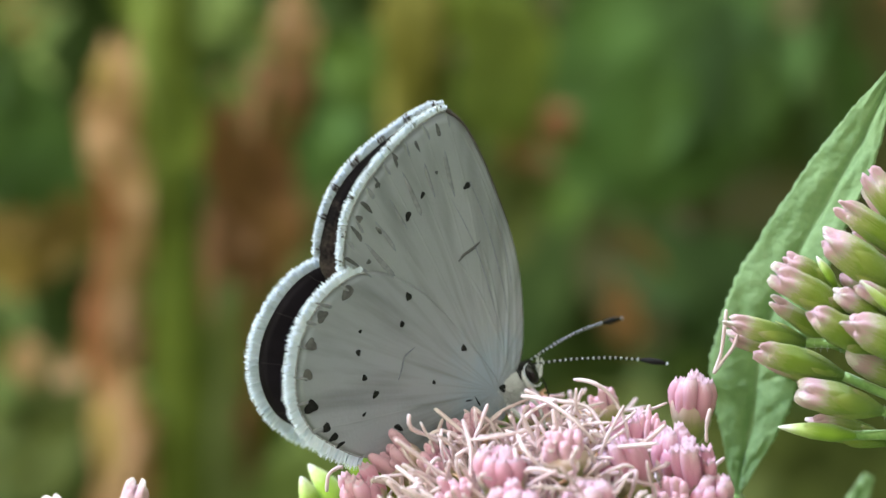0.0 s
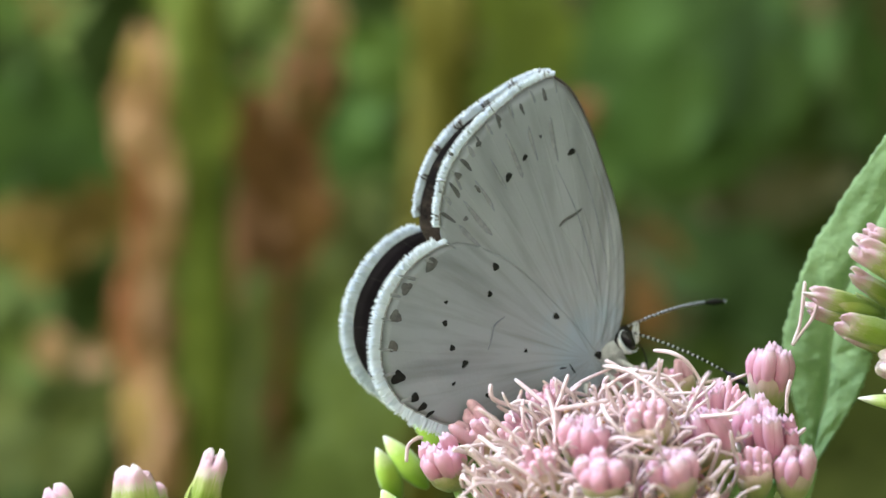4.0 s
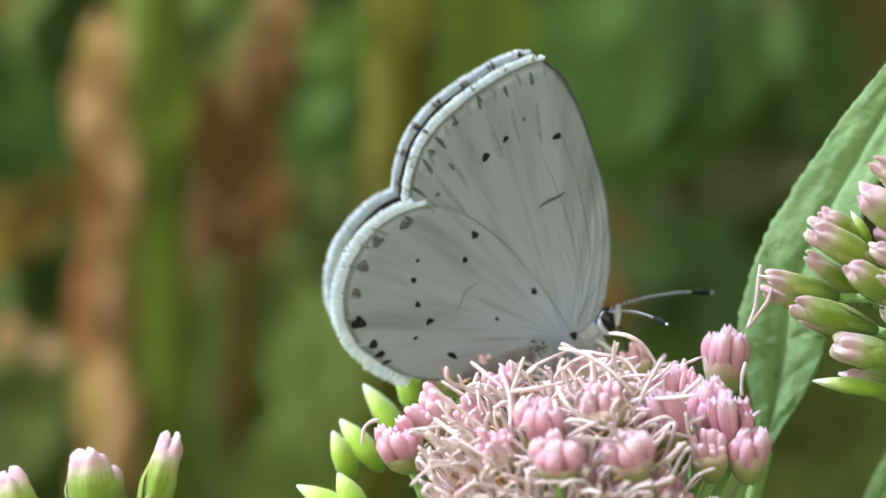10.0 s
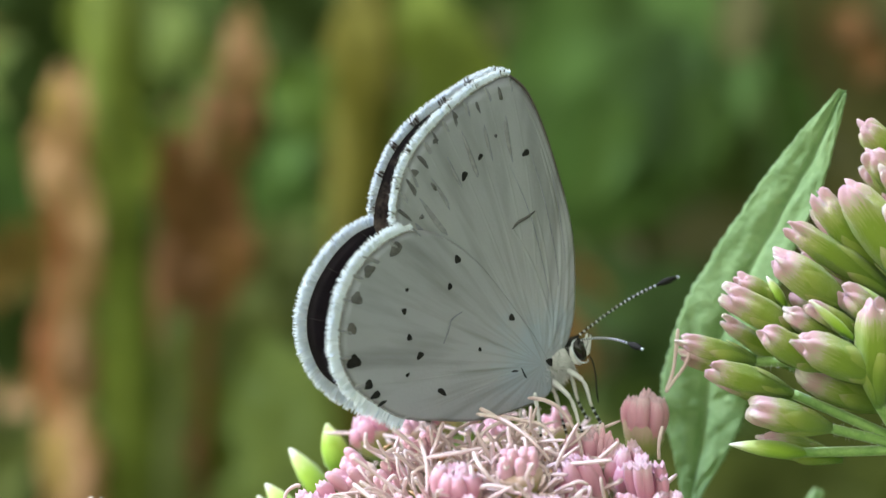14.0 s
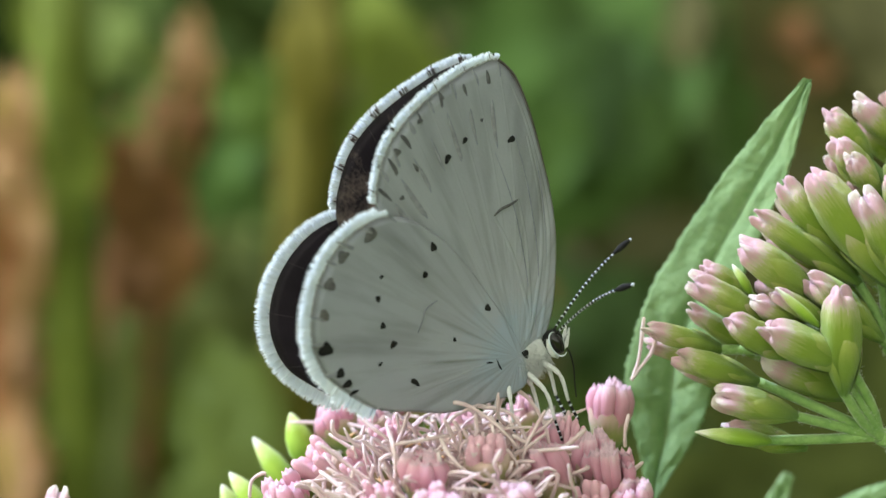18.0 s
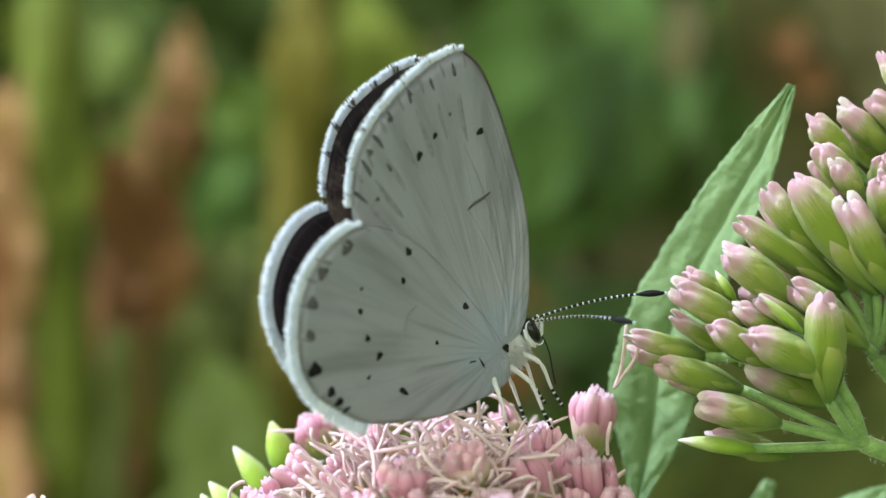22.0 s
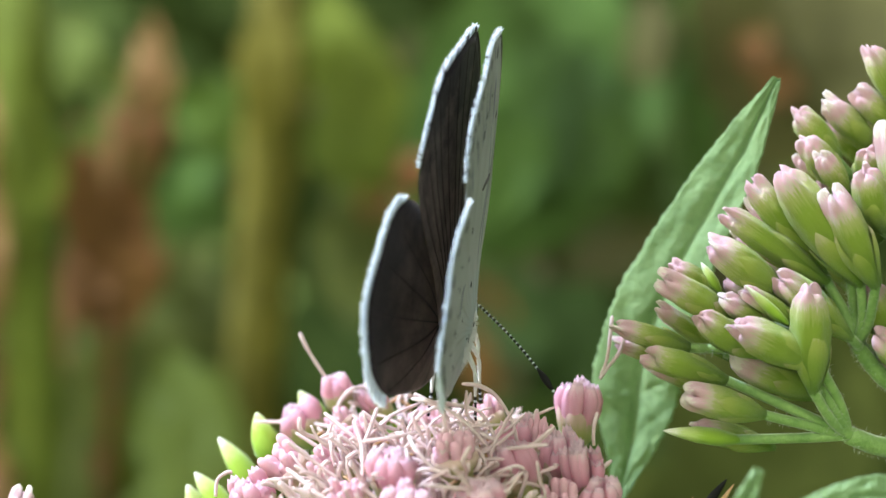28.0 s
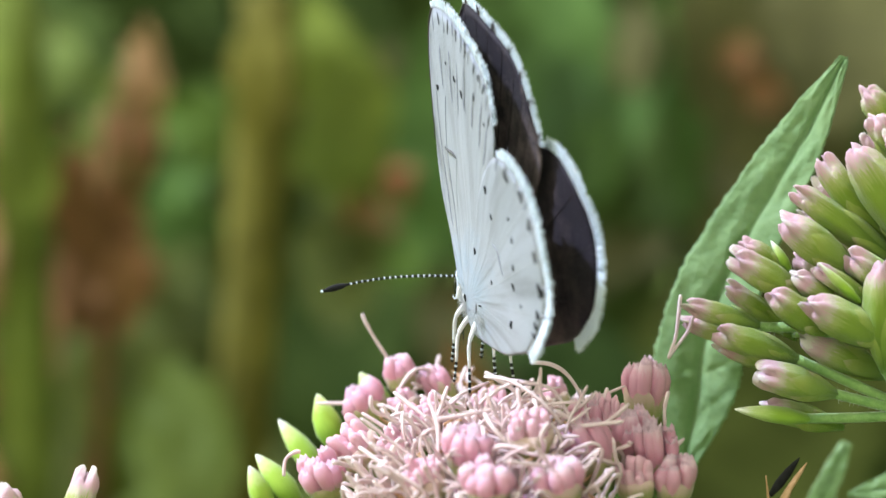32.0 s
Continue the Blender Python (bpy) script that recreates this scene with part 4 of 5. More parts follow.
for i in range(560):
    # later threads crowd the near side
    px = rnd.uniform(-6.5, 6.5) if i < 330 else rnd.uniform(-6.0, 3.5)
    x0 = CENTRE.x + px
    y0 = rnd.uniform(-8.0, 12.0) if i < 330 else rnd.uniform(-9.0, 3.0)
    z0 = CENTRE.z + 9.3 - 0.075 * px * px - 0.055 * min(y0 - 1, 5) ** 2 - 1.6 + rnd.uniform(-1.2, 0.2) - (1.5 if px < 1.5 and y0 < 7.5 else 0.0) + (1.5 if y0 > 7.5 and abs(px) < 4.5 else 0.0) - (0.6 if px >= 1.5 and y0 < 6 else 0.0)
    n = Vector((px * 0.12 + rnd.uniform(-0.5, 0.5), (y0 - 1) * 0.10 + rnd.uniform(-0.5, 0.5), 1.0)).normalized()
    turn = Vector((rnd.uniform(-1, 1), rnd.uniform(-1, 0.6), rnd.uniform(-0.3, 0.3)))
    ln = rnd.uniform(1.2, 3.0)
    p = Vector((x0, y0, z0))
    style((p, p + n * ln * 0.7, p + n * ln + turn * ln * rnd.uniform(0.2, 0.6), p + n * ln * rnd.uniform(0.7, 1.5) + turn * ln * rnd.uniform(0.3, 1.3)), rnd.uniform(0.085, 0.14), None if i < 280 else tangle)
    if i % 3 == 0 and i < 420:
        # a curled, withered anther tube
        bm = bmesh.new()
        q = p + Vector((rnd.uniform(-1, 1), rnd.uniform(-1, 1), rnd.uniform(0.2, 0.9)))
        tube(bm, [V(q + Vector((0.35 * math.cos(k * 0.9 + i), 0.3 * math.sin(k * 0.9 + i), 0.16 * k))) for k in range(7)], [0.05 * MM, 0.09 * MM, 0.10 * MM, 0.10 * MM, 0.10 * MM, 0.08 * MM, 0.03 * MM], 6)
        part("anther", bm, WITHERED, agrimony)
part("style_tangle", tangle, STYLE, agrimony, "tangle of pale pink threads")
tagged(bpy.data.objects["style_tangle"], "tangle of pale pink threads", kind="stuff")
# florets that fill the dome
for i in range(130):
    px, y0 = rnd.uniform(-7.5, 7.5), (rnd.uniform(-8.0, 10.5) if i < 90 else rnd.uniform(-10.0, -4.0))
    z0 = CENTRE.z + 9.0 - 0.07 * px * px - 0.05 * min(y0 - 1, 5) ** 2 - 1.2 - rnd.uniform(0.6, 1.9) - (1.8 if px < 1.5 and y0 < 8 else 0.0) - (0.7 if abs(px) < 4 else 0.0)
    tip = Vector((CENTRE.x + px, y0, z0))
    n = Vector((px * 0.10 + rnd.uniform(-0.35, 0.35), (y0 - 1) * 0.08 + rnd.uniform(-0.35, 0.35), 1.0)).normalized()
    piece("floret", FLORETS[rnd.choice((0, 1, 1))][i % 2], aim(V(tip - n * rnd.uniform(2.8, 4.2)), V(tip), i * 1.1, fat=rnd.uniform(1.3, 1.9) * MM / 0.6), agrimony)
# stalks that gather the florets into the stem
HUB = CENTRE + Vector((0, 1, -14))
for i, (tip, foot, thick, kind) in enumerate(HEAD):
    f = Vector(foot)
    stalk(agrimony, (f + (f - Vector(tip)).normalized() * -0.3, f.lerp(HUB, 0.4) + Vector((0, 0, -1.0)), HUB), 0.25, 0.35)
foot = Vector(agrimony.location)
bm = bmesh.new()
top = V(HUB)
tube(bm, [foot, foot.lerp(top, 0.5) + Vector((0.005, 0, 0)), foot.lerp(top, 0.9), foot.lerp(top, 0.97), top], [1.8 * MM, 1.6 * MM, 1.4 * MM, 1.1 * MM, 0.8 * MM], 12)
part("stem", bm, GREEN_STEM, agrimony)
bm = bmesh.new()
low = (17.0, 12.0, -14.3)
tube(bm, spline([V(low), V(Vector(low) + Vector((-2, 1, -8))), V(HUB + Vector((0, 3, -25)))], 14), 0.45 * MM, 10)
part("leaf_stalk", bm, GREEN_STEM, agrimony)

# ---- a second flower head, low at the edge ----
second = thing("second_flower_head", Vector((V((-21.8, 6.0, -17.0)).x, V((-21.8, 6.0, -17.0)).y, 0)), "pale pink and cream buds of a second flower head", "flower buds")
SIDE = [((-21.6, 6.0, -13.9), (-21.2, 6.0, -17.9), 2.9), ((-16.9, 5.0, -13.1), (-18.2, 5.0, -17.8), 2.0), ((-26.0, 6.0, -15.2), (-24.6, 6.0, -18.9), 2.2), ((-20.8, 8.0, -15.0), (-20.8, 8.0, -18.8), 2.2)]
for i, (tip, foot, thick) in enumerate(SIDE):
    put_bud(second, tip, foot, thick, 50 + i)
hub = Vector((-21.4, 8.0, -30.0))
for tip, foot, thick in SIDE:
    stalk(second, (foot, Vector(foot).lerp(hub, 0.5), hub), 0.26, 0.4)
bm = bmesh.new()
foot = Vector(second.location)
tube(bm, [foot, foot.lerp(V(hub), 0.5), V(hub)], 1.1 * MM, 10)
part("stem", bm, GREEN_STEM, second)

# ---- low leaves and a dry husk beside the stalks ----
undergrowth = thing("low_leaves", Vector((V((27.8, 15.0, -17.6)).x, V((27.8, 15.0, -17.6)).y, 0)), "green toothed leaves below the bud cluster", "leaves")
toothed_leaf("leaf", [(15.6, -13.0, -24.0), (17.0, -15.0, -18.0), (18.3, -16.0, -14.1), (19.2, -16.0, -12.2), (19.95, -16.0, -10.6)], [0.2, 0.75, 0.62, 0.52, 0.26], LEAF, undergrowth, teeth=6)
toothed_leaf("leaf", [(21.0, -12.0, -13.3), (23.3, -12.0, -12.9), (26.0, -12.0, -12.2), (29.0, -11.0, -12.4), (33.0, -8.0, -13.6)], [0.12, 0.75, 1.0, 1.0, 0.3], LEAF, undergrowth, lift=(0, -0.8, 0.6))
bm = bmesh.new()
foot = Vector(undergrowth.location)
knee = V((20.5, 4.0, -40.0))
tube(bm, [foot, foot.lerp(knee, 0.5), knee, V((15.6, -13.0, -24.0))], 0.5 * MM, 8)
part("stalk", bm, GREEN_STEM, undergrowth)
bm = bmesh.new()
tube(bm, spline([knee, V((30.0, -2.0, -24.0)), V((33.0, -8.0, -13.6))], 12), 0.5 * MM, 8)
part("stalk", bm, GREEN_STEM, undergrowth)
husk = thing("dry_husk", Vector((V((19.6, -2.0, -14.6)).x, V((19.6, -2.0, -14.6)).y, 0)), "dark dry grass husk with straw-yellow edges on a thin stalk", "husk")
for tip, base, mat_, w in (((21.2, -2.2, -12.25), (19.7, -2.2, -14.4), WITHERED, 0.17), ((20.9, -1.8, -12.0), (19.3, -1.8, -14.0), BLACK, 0.26), ((20.4, -2.3, -13.5), (19.6, -2.3, -14.9), WITHERED, 0.16), ((19.0, -2.2, -12.9), (19.2, -2.2, -15.0), WITHERED, 0.07)):
    bm = bmesh.new()
    a, b = V(base), V(tip)
    tube(bm, [a, a.lerp(b, 0.3), a.lerp(b, 0.6), a.lerp(b, 0.85), b], [0.12 * MM, w * MM, w * 0.9 * MM, w * 0.5 * MM, 0.03 * MM], 8)
    part("blade", bm, mat_, husk)
bm = bmesh.new()
foot = Vector(husk.location)
tube(bm, [foot, foot.lerp(V((19.5, -2.0, -14.5)), 0.5), V((19.5, -2.0, -14.5))], 0.22 * MM, 8)
part("stalk", bm, WITHERED, husk)
HUSK_AT = Vector(husk.location)

# ---- the butterfly ----
butterfly = thing("butterfly", (0, 0, 0), "small pale grey-white butterfly with black spots and dark upper wings", "butterfly")
# outlines in the wing's plane, along the body and away from it, in millimetres
FORE = [(0.6, -0.1), (2.08, 0.65), (3.14, 2.26), (3.96, 5.02), (4.31, 8.31), (4.12, 11.97), (3.63, 14.47), (2.79, 15.65), (1.15, 15.61), (-0.40, 15.21), (-2.05, 14.63), (-3.56, 13.89), (-4.84, 12.90), (-5.71, 11.76), (-6.44, 10.22), (-6.34, 8.57), (-4.01, 4.54), (-1.38, 0.40)]
FORE_RIM = (7, 14)
HIND = [(0.4, 0.0), (-0.31, 2.55), (-2.03, 6.37), (-3.92, 8.71), (-5.64, 9.62), (-7.26, 9.61), (-8.58, 9.13), (-9.71, 8.37), (-10.67, 7.37), (-11.44, 6.02), (-11.75, 4.51), (-11.48, 2.95), (-10.65, 1.73), (-9.19, 0.29), (-7.14, -0.63), (-4.75, -1.52), (-2.15, -1.84), (0.04, -1.66)]
HIND_RIM = (4, 13)


def wing_off(u, v, fore):
    """How far the sheet lies outside its flat plane: a gentle camber with pleats along the veins."""
    r = math.hypot(u, v)
    a = math.atan2(v, u)
    return 0.35 * math.sin(min(r, 16) / 16 * math.pi) + 0.62 * math.exp(-(r / 3.0) ** 2) + 0.05 * math.sin(a * 15) * max(0.0, min((r - 3) / 6, 1.2)) + (0.0 if fore else 0.075 + 0.10 * max(0.0, min((r - 5) / 4, 1.0)))


def wing_at(u, v, fore, side, lift=0.0):
    return Vector((u, -side * (wing_off(u, v, fore) + lift), v)) * MM


def ridge(name, pts, wide, high, fore, side, ob):
    """A low, soft ridge of wing scales along a line on the underside."""
    bm = bmesh.new()
    rows = []
    n = len(pts)
    for j, (u, v) in enumerate(pts):
        a, b = pts[max(j - 1, 0)], pts[min(j + 1, n - 1)]
        d = Vector((b[0] - a[0], b[1] - a[1])).normalized()
        w, h = wide * (1.1 - 0.6 * j / n), high * (1.15 - 0.7 * j / n)
        rows.append([bm.verts.new(wing_at(u - d.y * w * k, v + d.x * w * k, fore, side, 0.052 + h * (1 - k * k) - 0.012 * k * k)) for k in (-1, -0.55, 0, 0.55, 1)])
    for a, b in zip(rows, rows[1:]):
        for k in range(4):
            bm.faces.new((a[k], a[k + 1], b[k + 1], b[k]))
    return part(name, bm, WING_UNDER, ob)


def wing(name, outline, fore, side, label):
    """A thin wing: the pale underside turned outwards, the dark upper side inwards."""
    n = 160
    if fore and side < 0:
        outline = [(u - (0.22 if 1 <= i <= 4 else 0.0), v) for i, (u, v) in enumerate(outline)]
    ring = [(p.x, p.y) for p in spline([(*p, 0) for p in outline + outline[:1]], n + 1)][:-1]
    bx, by = (0.1, 0.6) if fore else (-0.6, 0.4)
    bm = bmesh.new()
    sheets = []
    for k, lift in ((0, 0.05), (1, 0.0)):
        rows = []
        for s in (0.03, 0.12, 0.22, 0.32, 0.42, 0.52, 0.62, 0.72, 0.81, 0.89, 0.95, 1.0):
            rows.append([bm.verts.new(wing_at(bx + (x - bx) * s, by + (y - by) * s, fore, side, lift if s < 1 else 0.025)) for x, y in ring])
        sheets.append(rows)
        for a, b in zip(rows, rows[1:]):
            for j in range(n):
                f = bm.faces.new((a[j], a[(j + 1) % n], b[(j + 1) % n], b[j]))
                f.material_index = k
        bm.faces.new(rows[0]).material_index = k
    bmesh.ops.remove_doubles(bm, verts=sheets[0][-1] + sheets[1][-1], dist=1e-7)
    bmesh.ops.recalc_face_normals(bm, faces=bm.faces)
    ob = part(name, bm, [WING_UNDER, FORE_UPPER if fore else WING_UPPER], butterfly, label)
    # fringe of fine pale hairs along the outer margin
    lo, hi = FORE_RIM if fore else HIND_RIM
    rim = spline([(*p, 0) for p in outline[lo - 1:hi + 2]], 260)
    m0, m1 = 260 * 1 // (hi - lo + 2), 260 - 260 * 1 // (hi - lo + 2)
    rim = rim[m0:m1]
    rnd = random.Random(31 + (7 if fore else 0) + (side > 0))
    bm = bmesh.new()
    for i in range(len(rim) - 1):
        p, q = rim[i], rim[i + 1]
        t = (q - p).normalized()
        out = Vector((-t.y, t.x, 0))
        if out.dot(Vector((p.x - bx, p.y - by, 0))) < 0:
            out = -out
        f = i / (len(rim) - 1)
        long = (0.58 if fore else 0.80) * (0.75 + 0.25 * math.sin(math.pi * f)) if f > 0.04 else 0.35
        if not fore and f > 0.85:
            long *= 1.25
        check = fore and abs((f * 6.5 + 0.25) % 1.0 - 0.5) < 0.12
        for lay in range(4):
            ln = long * rnd.uniform(0.80, 1.10)
            lean = rnd.uniform(-0.12, 0.12)
            lift = 0.01 + 0.014 * lay
            c = p.lerp(q, rnd.random())
            wd = t * 0.055 * rnd.uniform(0.7, 1.3)
            tip = c + out * ln + t * lean * ln
            splay = rnd.uniform(-0.16, 0.16)
            twist = rnd.uniform(-0.05, 0.05)
            ids = [bm.verts.new(wing_at(s.x, s.y, fore, side, lift + up)) for s, up in ((c - wd - out * 0.04, -twist), (c + wd - out * 0.04, twist), (c.lerp(tip, 0.55) + wd * 0.9, splay * 0.4 + twist), (tip, splay), (c.lerp(tip, 0.55) - wd * 0.9, splay * 0.4 - twist))]
            fa = bm.faces.new((ids[0], ids[1], ids[2], ids[4]))
            fb = bm.faces.new((ids[4], ids[2], ids[3]))
            if check and (lay == 0 or (lay == 1 and rnd.random() < 0.5)):
                fa.material_index = 1
                fb.material_index = 1 if rnd.random() < 0.45 else 0
    part("fringe", bm, [FRINGE, BROWN_SCALE], ob, "white hair fringe", smooth=False)
    bm = bmesh.new()
    tube(bm, [wing_at(p.x, p.y, fore, side, 0.045) for p in rim], 0.035 * MM, 5)
    part("margin_line", bm, MARGIN, ob)
    # veins fan out from the base: soft ridges below, dark lines above
    ends = FORE[7:15] if fore else HIND[3:15:2]
    for under in (True, False):
        for i, (eu, ev) in enumerate(ends):
            bow = 0.5 * (i / (len(ends) - 1) - 0.5)
            pts = []
            for j in range(22):
                s = 0.06 + 0.93 * j / 21
                u, v = bx + (eu - bx) * s, by + (ev - by) * s
                b = bow * math.sin(math.pi * s) * (1.4 if fore else 1.0)
                pts.append((u - b * (ev - by) / 12, v + b * (eu - bx) / 12))
            if under:
                ridge("vein", pts, 0.13, 0.013 if fore else 0.008, fore, side, ob)
            else:
                bm = bmesh.new()
                tube(bm, [wing_at(u, v, fore, side, -0.012) for u, v in pts], [0.030 * MM * (1.25 - 0.8 * j / 21) for j in range(22)], 5)
                part("vein", bm, VEIN_DARK, ob)
    return ob


def blot(ob, u, v, a, b, turn, fore, side, mat_, rnd, name="spot"):
    """A patch of dark scales on the underside, with an uneven edge."""
    bm = bmesh.new()
    ring, core = [], []
    ph = rnd.uniform(0, 6)
    for k in range(14):
        t = 2 * math.pi * k / 14
        r = 1 + 0.16 * math.sin(3 * t + ph) + rnd.uniform(-0.10, 0.10)
        x, y = a * r * math.cos(t), b * r * math.sin(t)
        x, y = x * math.cos(turn) - y * math.sin(turn), x * math.sin(turn) + y * math.cos(turn)
        ring.append(bm.verts.new(wing_at(u + x, v + y, fore, side, 0.075)))
        core.append(bm.verts.new(wing_at(u + x * 0.8, v + y * 0.8, fore, side, 0.092)))
    for k in range(14):
        bm.faces.new((ring[k], ring[(k + 1) % 14], core[(k + 1) % 14], core[k]))
    bm.faces.new(core)
    bmesh.ops.recalc_face_normals(bm, faces=bm.faces)
    part(name, bm, mat_, ob)


# place, half-length, half-width, turn; k black, g grey
FORE_SPOTS = [((2.46, 11.36), 0.26, 0.17, 0.3, "k"), ((-0.33, 11.99), 0.22, 0.12, 0.6, "k"), ((-1.67, 11.34), 0.28, 0.17, 0.8, "k"), ((-4.51, 12.39), 0.20, 0.22, 0.2, "g"), ((-4.52, 13.65), 0.13, 0.16, 0.2, "g"),
              ((-3.63, 11.33), 0.10, 0.26, 0.4, "g"), ((-4.82, 10.02), 0.16, 0.12, 0.2, "g"), ((-1.17, 14.54), 0.16, 0.20, 0.2, "g"), ((-2.83, 13.64), 0.20, 0.12, 0.2, "g"), ((0.95, 12.77), 0.10, 0.10, 0.0, "g"), ((-5.77, 11.96), 0.10, 0.12, 0.0, "g")]
HIND_SPOTS = [((-3.42, 7.24), 0.20, 0.23, 0.0, "k"), ((-4.34, 6.02), 0.19, 0.15, 0.9, "k"), ((-6.91, 6.72), 0.11, 0.10, 0.0, "k"), ((-7.42, 5.71), 0.16, 0.18, 0.0, "k"), ((-7.57, 4.29), 0.16, 0.18, 0.0, "k"),
              ((-7.20, 3.12), 0.24, 0.18, 0.5, "k"), ((-8.22, 2.40), 0.15, 0.08, 0.4, "k"), ((-1.06, 3.09), 0.17, 0.20, 0.0, "k"), ((-3.49, 2.13), 0.10, 0.12, 0.0, "k"), ((-6.48, 0.80), 0.16, 0.32, 0.7, "k"),
              ((-11.06, 4.17), 0.42, 0.36, 0.0, "k"), ((-10.61, 2.72), 0.28, 0.24, 0.3, "k"), ((-10.40, 2.07), 0.32, 0.18, 0.3, "k"), ((-10.18, 1.53), 0.30, 0.10, 0.2, "k"), ((0.44, -0.01), 0.22, 0.24, 0.3, "k"),
              ((-10.71, 5.88), 0.28, 0.32, 0.0, "d"), ((-9.92, 7.29), 0.34, 0.34, 0.3, "g"), ((-8.75, 8.43), 0.36, 0.30, 0.4, "g"), ((-6.95, 9.03), 0.42, 0.30, 0.6, "g"), ((-1.33, -0.04), 0.05, 0.34, 0.2, "k"), ((-1.83, 0.27), 0.05, 0.22, 1.3, "k")]
WINGS = {}
for key, side in (("right", 1), ("left", -1)):
    text = "grey-white underside with black marks" if side > 0 else "dark brown upper side edged with white"
    fore = wing("forewing", FORE, True, side, key + " forewing, " + text)
    hind = wing("hindwing", HIND, False, side, key + " hindwing, " + text)
    WINGS[key + "_forewing"], WINGS[key + "_hindwing"] = fore, hind
    rnd = random.Random(5 + side)
    tone = {"k": BLACK, "d": DUSK, "g": SMUDGE}
    for (u, v), a, b, turn, c in FORE_SPOTS:
        blot(fore, u, v, a, b, turn, True, side, tone[c], rnd)
    for (u, v), a, b, turn, c in HIND_SPOTS:
        blot(hind, u, v, a, b, turn, False, side, tone[c], rnd)
    # dusky rays between the veins towards the outer margin
    for i in range(8):
        for (eu, ev), ob, fo, inner in ((Vector(FORE[7 + i]).lerp(Vector(FORE[min(8 + i, 14)]), 0.45), fore, True, 0.80), (Vector(HIND[min(4 + i, 12)]).lerp(Vector(HIND[min(5 + i, 13)]), 0.5), hind, False, 0.74)):
            if i == 7 or not fo:
                continue
            s = inner + rnd.uniform(-0.02, 0.02)
            blot(ob, eu * s, ev * s, rnd.uniform(0.9, 1.5) if fo else rnd.uniform(0.6, 1.0), rnd.uniform(0.10, 0.17), math.atan2(ev, eu), fo, side, RAY, rnd, "ray")
    # dark wedges where the veins meet the outer margin
    for i in range(16):
        k = i / 2
        for line, ob, fo, inner in ((FORE[7:15], fore, True, 0.955), (HIND[4:13], hind, False, 0.975)):
            j = min(int(k), len(line) - 2)
            if (fo and k > 6.9) or (not fo and (k > 7.4 or i % 2)):
                continue
            e = Vector(line[j]).lerp(Vector(line[j + 1]), k - j + rnd.uniform(-0.1, 0.1)) * (inner + rnd.uniform(-0.015, 0.015))
            blot(ob, e.x, e.y, rnd.uniform(0.28, 0.55), rnd.uniform(0.06, 0.14), math.atan2(e.y, e.x) + rnd.uniform(-0.2, 0.2), fo, side, SMUDGE if fo and i % 2 else RAY, rnd, "wedge")
    # shade between the ribs, coloured in as dusky strips; the front edge's dark line
    for pts, thick in (([(1.2, 1.4), (1.75, 4.0), (1.75, 7.8), (1.3, 11.0)], 0.05), ([(1.5, 1.2), (2.55, 4.2), (2.9, 8.0), (2.75, 11.5)], 0.055), ([(3.2, 4.6), (3.75, 8.3), (3.7, 11.5), (3.3, 13.8)], 0.045)):
        bm = bmesh.new()
        tube(bm, [wing_at(p.x, p.y, True, side, 0.055) for p in spline([(*q, 0) for q in pts], 24)], [thick * 0.5 * MM * (0.4 + math.sin(math.pi * j / 23)) for j in range(24)], 6)
        part("rib_shade", bm, RAY, fore)
    bm = bmesh.new()
    tube(bm, [wing_at(p.x, p.y, True, side, 0.03) for p in spline([(*q, 0) for q in FORE[4:8]], 24)], [0.085 * MM * (0.3 + 0.7 * j / 23) for j in range(24)], 6)
    part("edge_line", bm, BROWN_SCALE, fore)
    # raised pale ribs along the front edge and round the cell
    for pts in ([(0.9, 0.8), (2.02, 2.64), (2.97, 5.01), (3.54, 8.04), (3.54, 11.27)], [(0.8, 0.6), (1.31, 2.35), (1.14, 5.28), (0.48, 7.58)], [(0.9, 0.9), (1.58, 2.62), (2.12, 5.66), (2.14, 8.16)], [(1.6, 0.6), (2.51, 2.29), (3.51, 5.18), (3.87, 8.29), (3.67, 11.94), (3.25, 14.24)]):
        ridge("rib", [(p.x, p.y) for p in spline([(*q, 0) for q in pts], 24)], 0.17, 0.06, True, side, fore)
    for ob, pts, fo in ((fore, [(0.45, 7.67), (0.93, 7.90), (1.50, 7.99), (2.09, 8.14)], True), (hind, [(-5.61, 3.22), (-5.12, 3.77), (-4.75, 4.25), (-3.97, 4.45)], False)):
        bm = bmesh.new()
        tube(bm, [wing_at(p.x, p.y, fo, side, 0.075) for p in spline([(*q, 0) for q in pts], 14)], [(0.06 if fo else 0.035) * MM * (0.5 + math.sin(math.pi * j / 13)) for j in range(14)], 6)
        part("cell_mark", bm, DUSK if fo else RAY, ob)

# body
def segments(name, pts, radii, mat_, squash=1.0):
    bm = bmesh.new()
    line = spline(pts, 28)
    rr = [w.x for w in spline([(r, 0, 0) for r in radii], 28)]
    tube(bm, [p * MM for p in line], [r * MM for r in rr], 18)
    bm.transform(Matrix.Diagonal((1.0, squash, 1.0, 1.0)))
    return part(name, bm, mat_, butterfly)


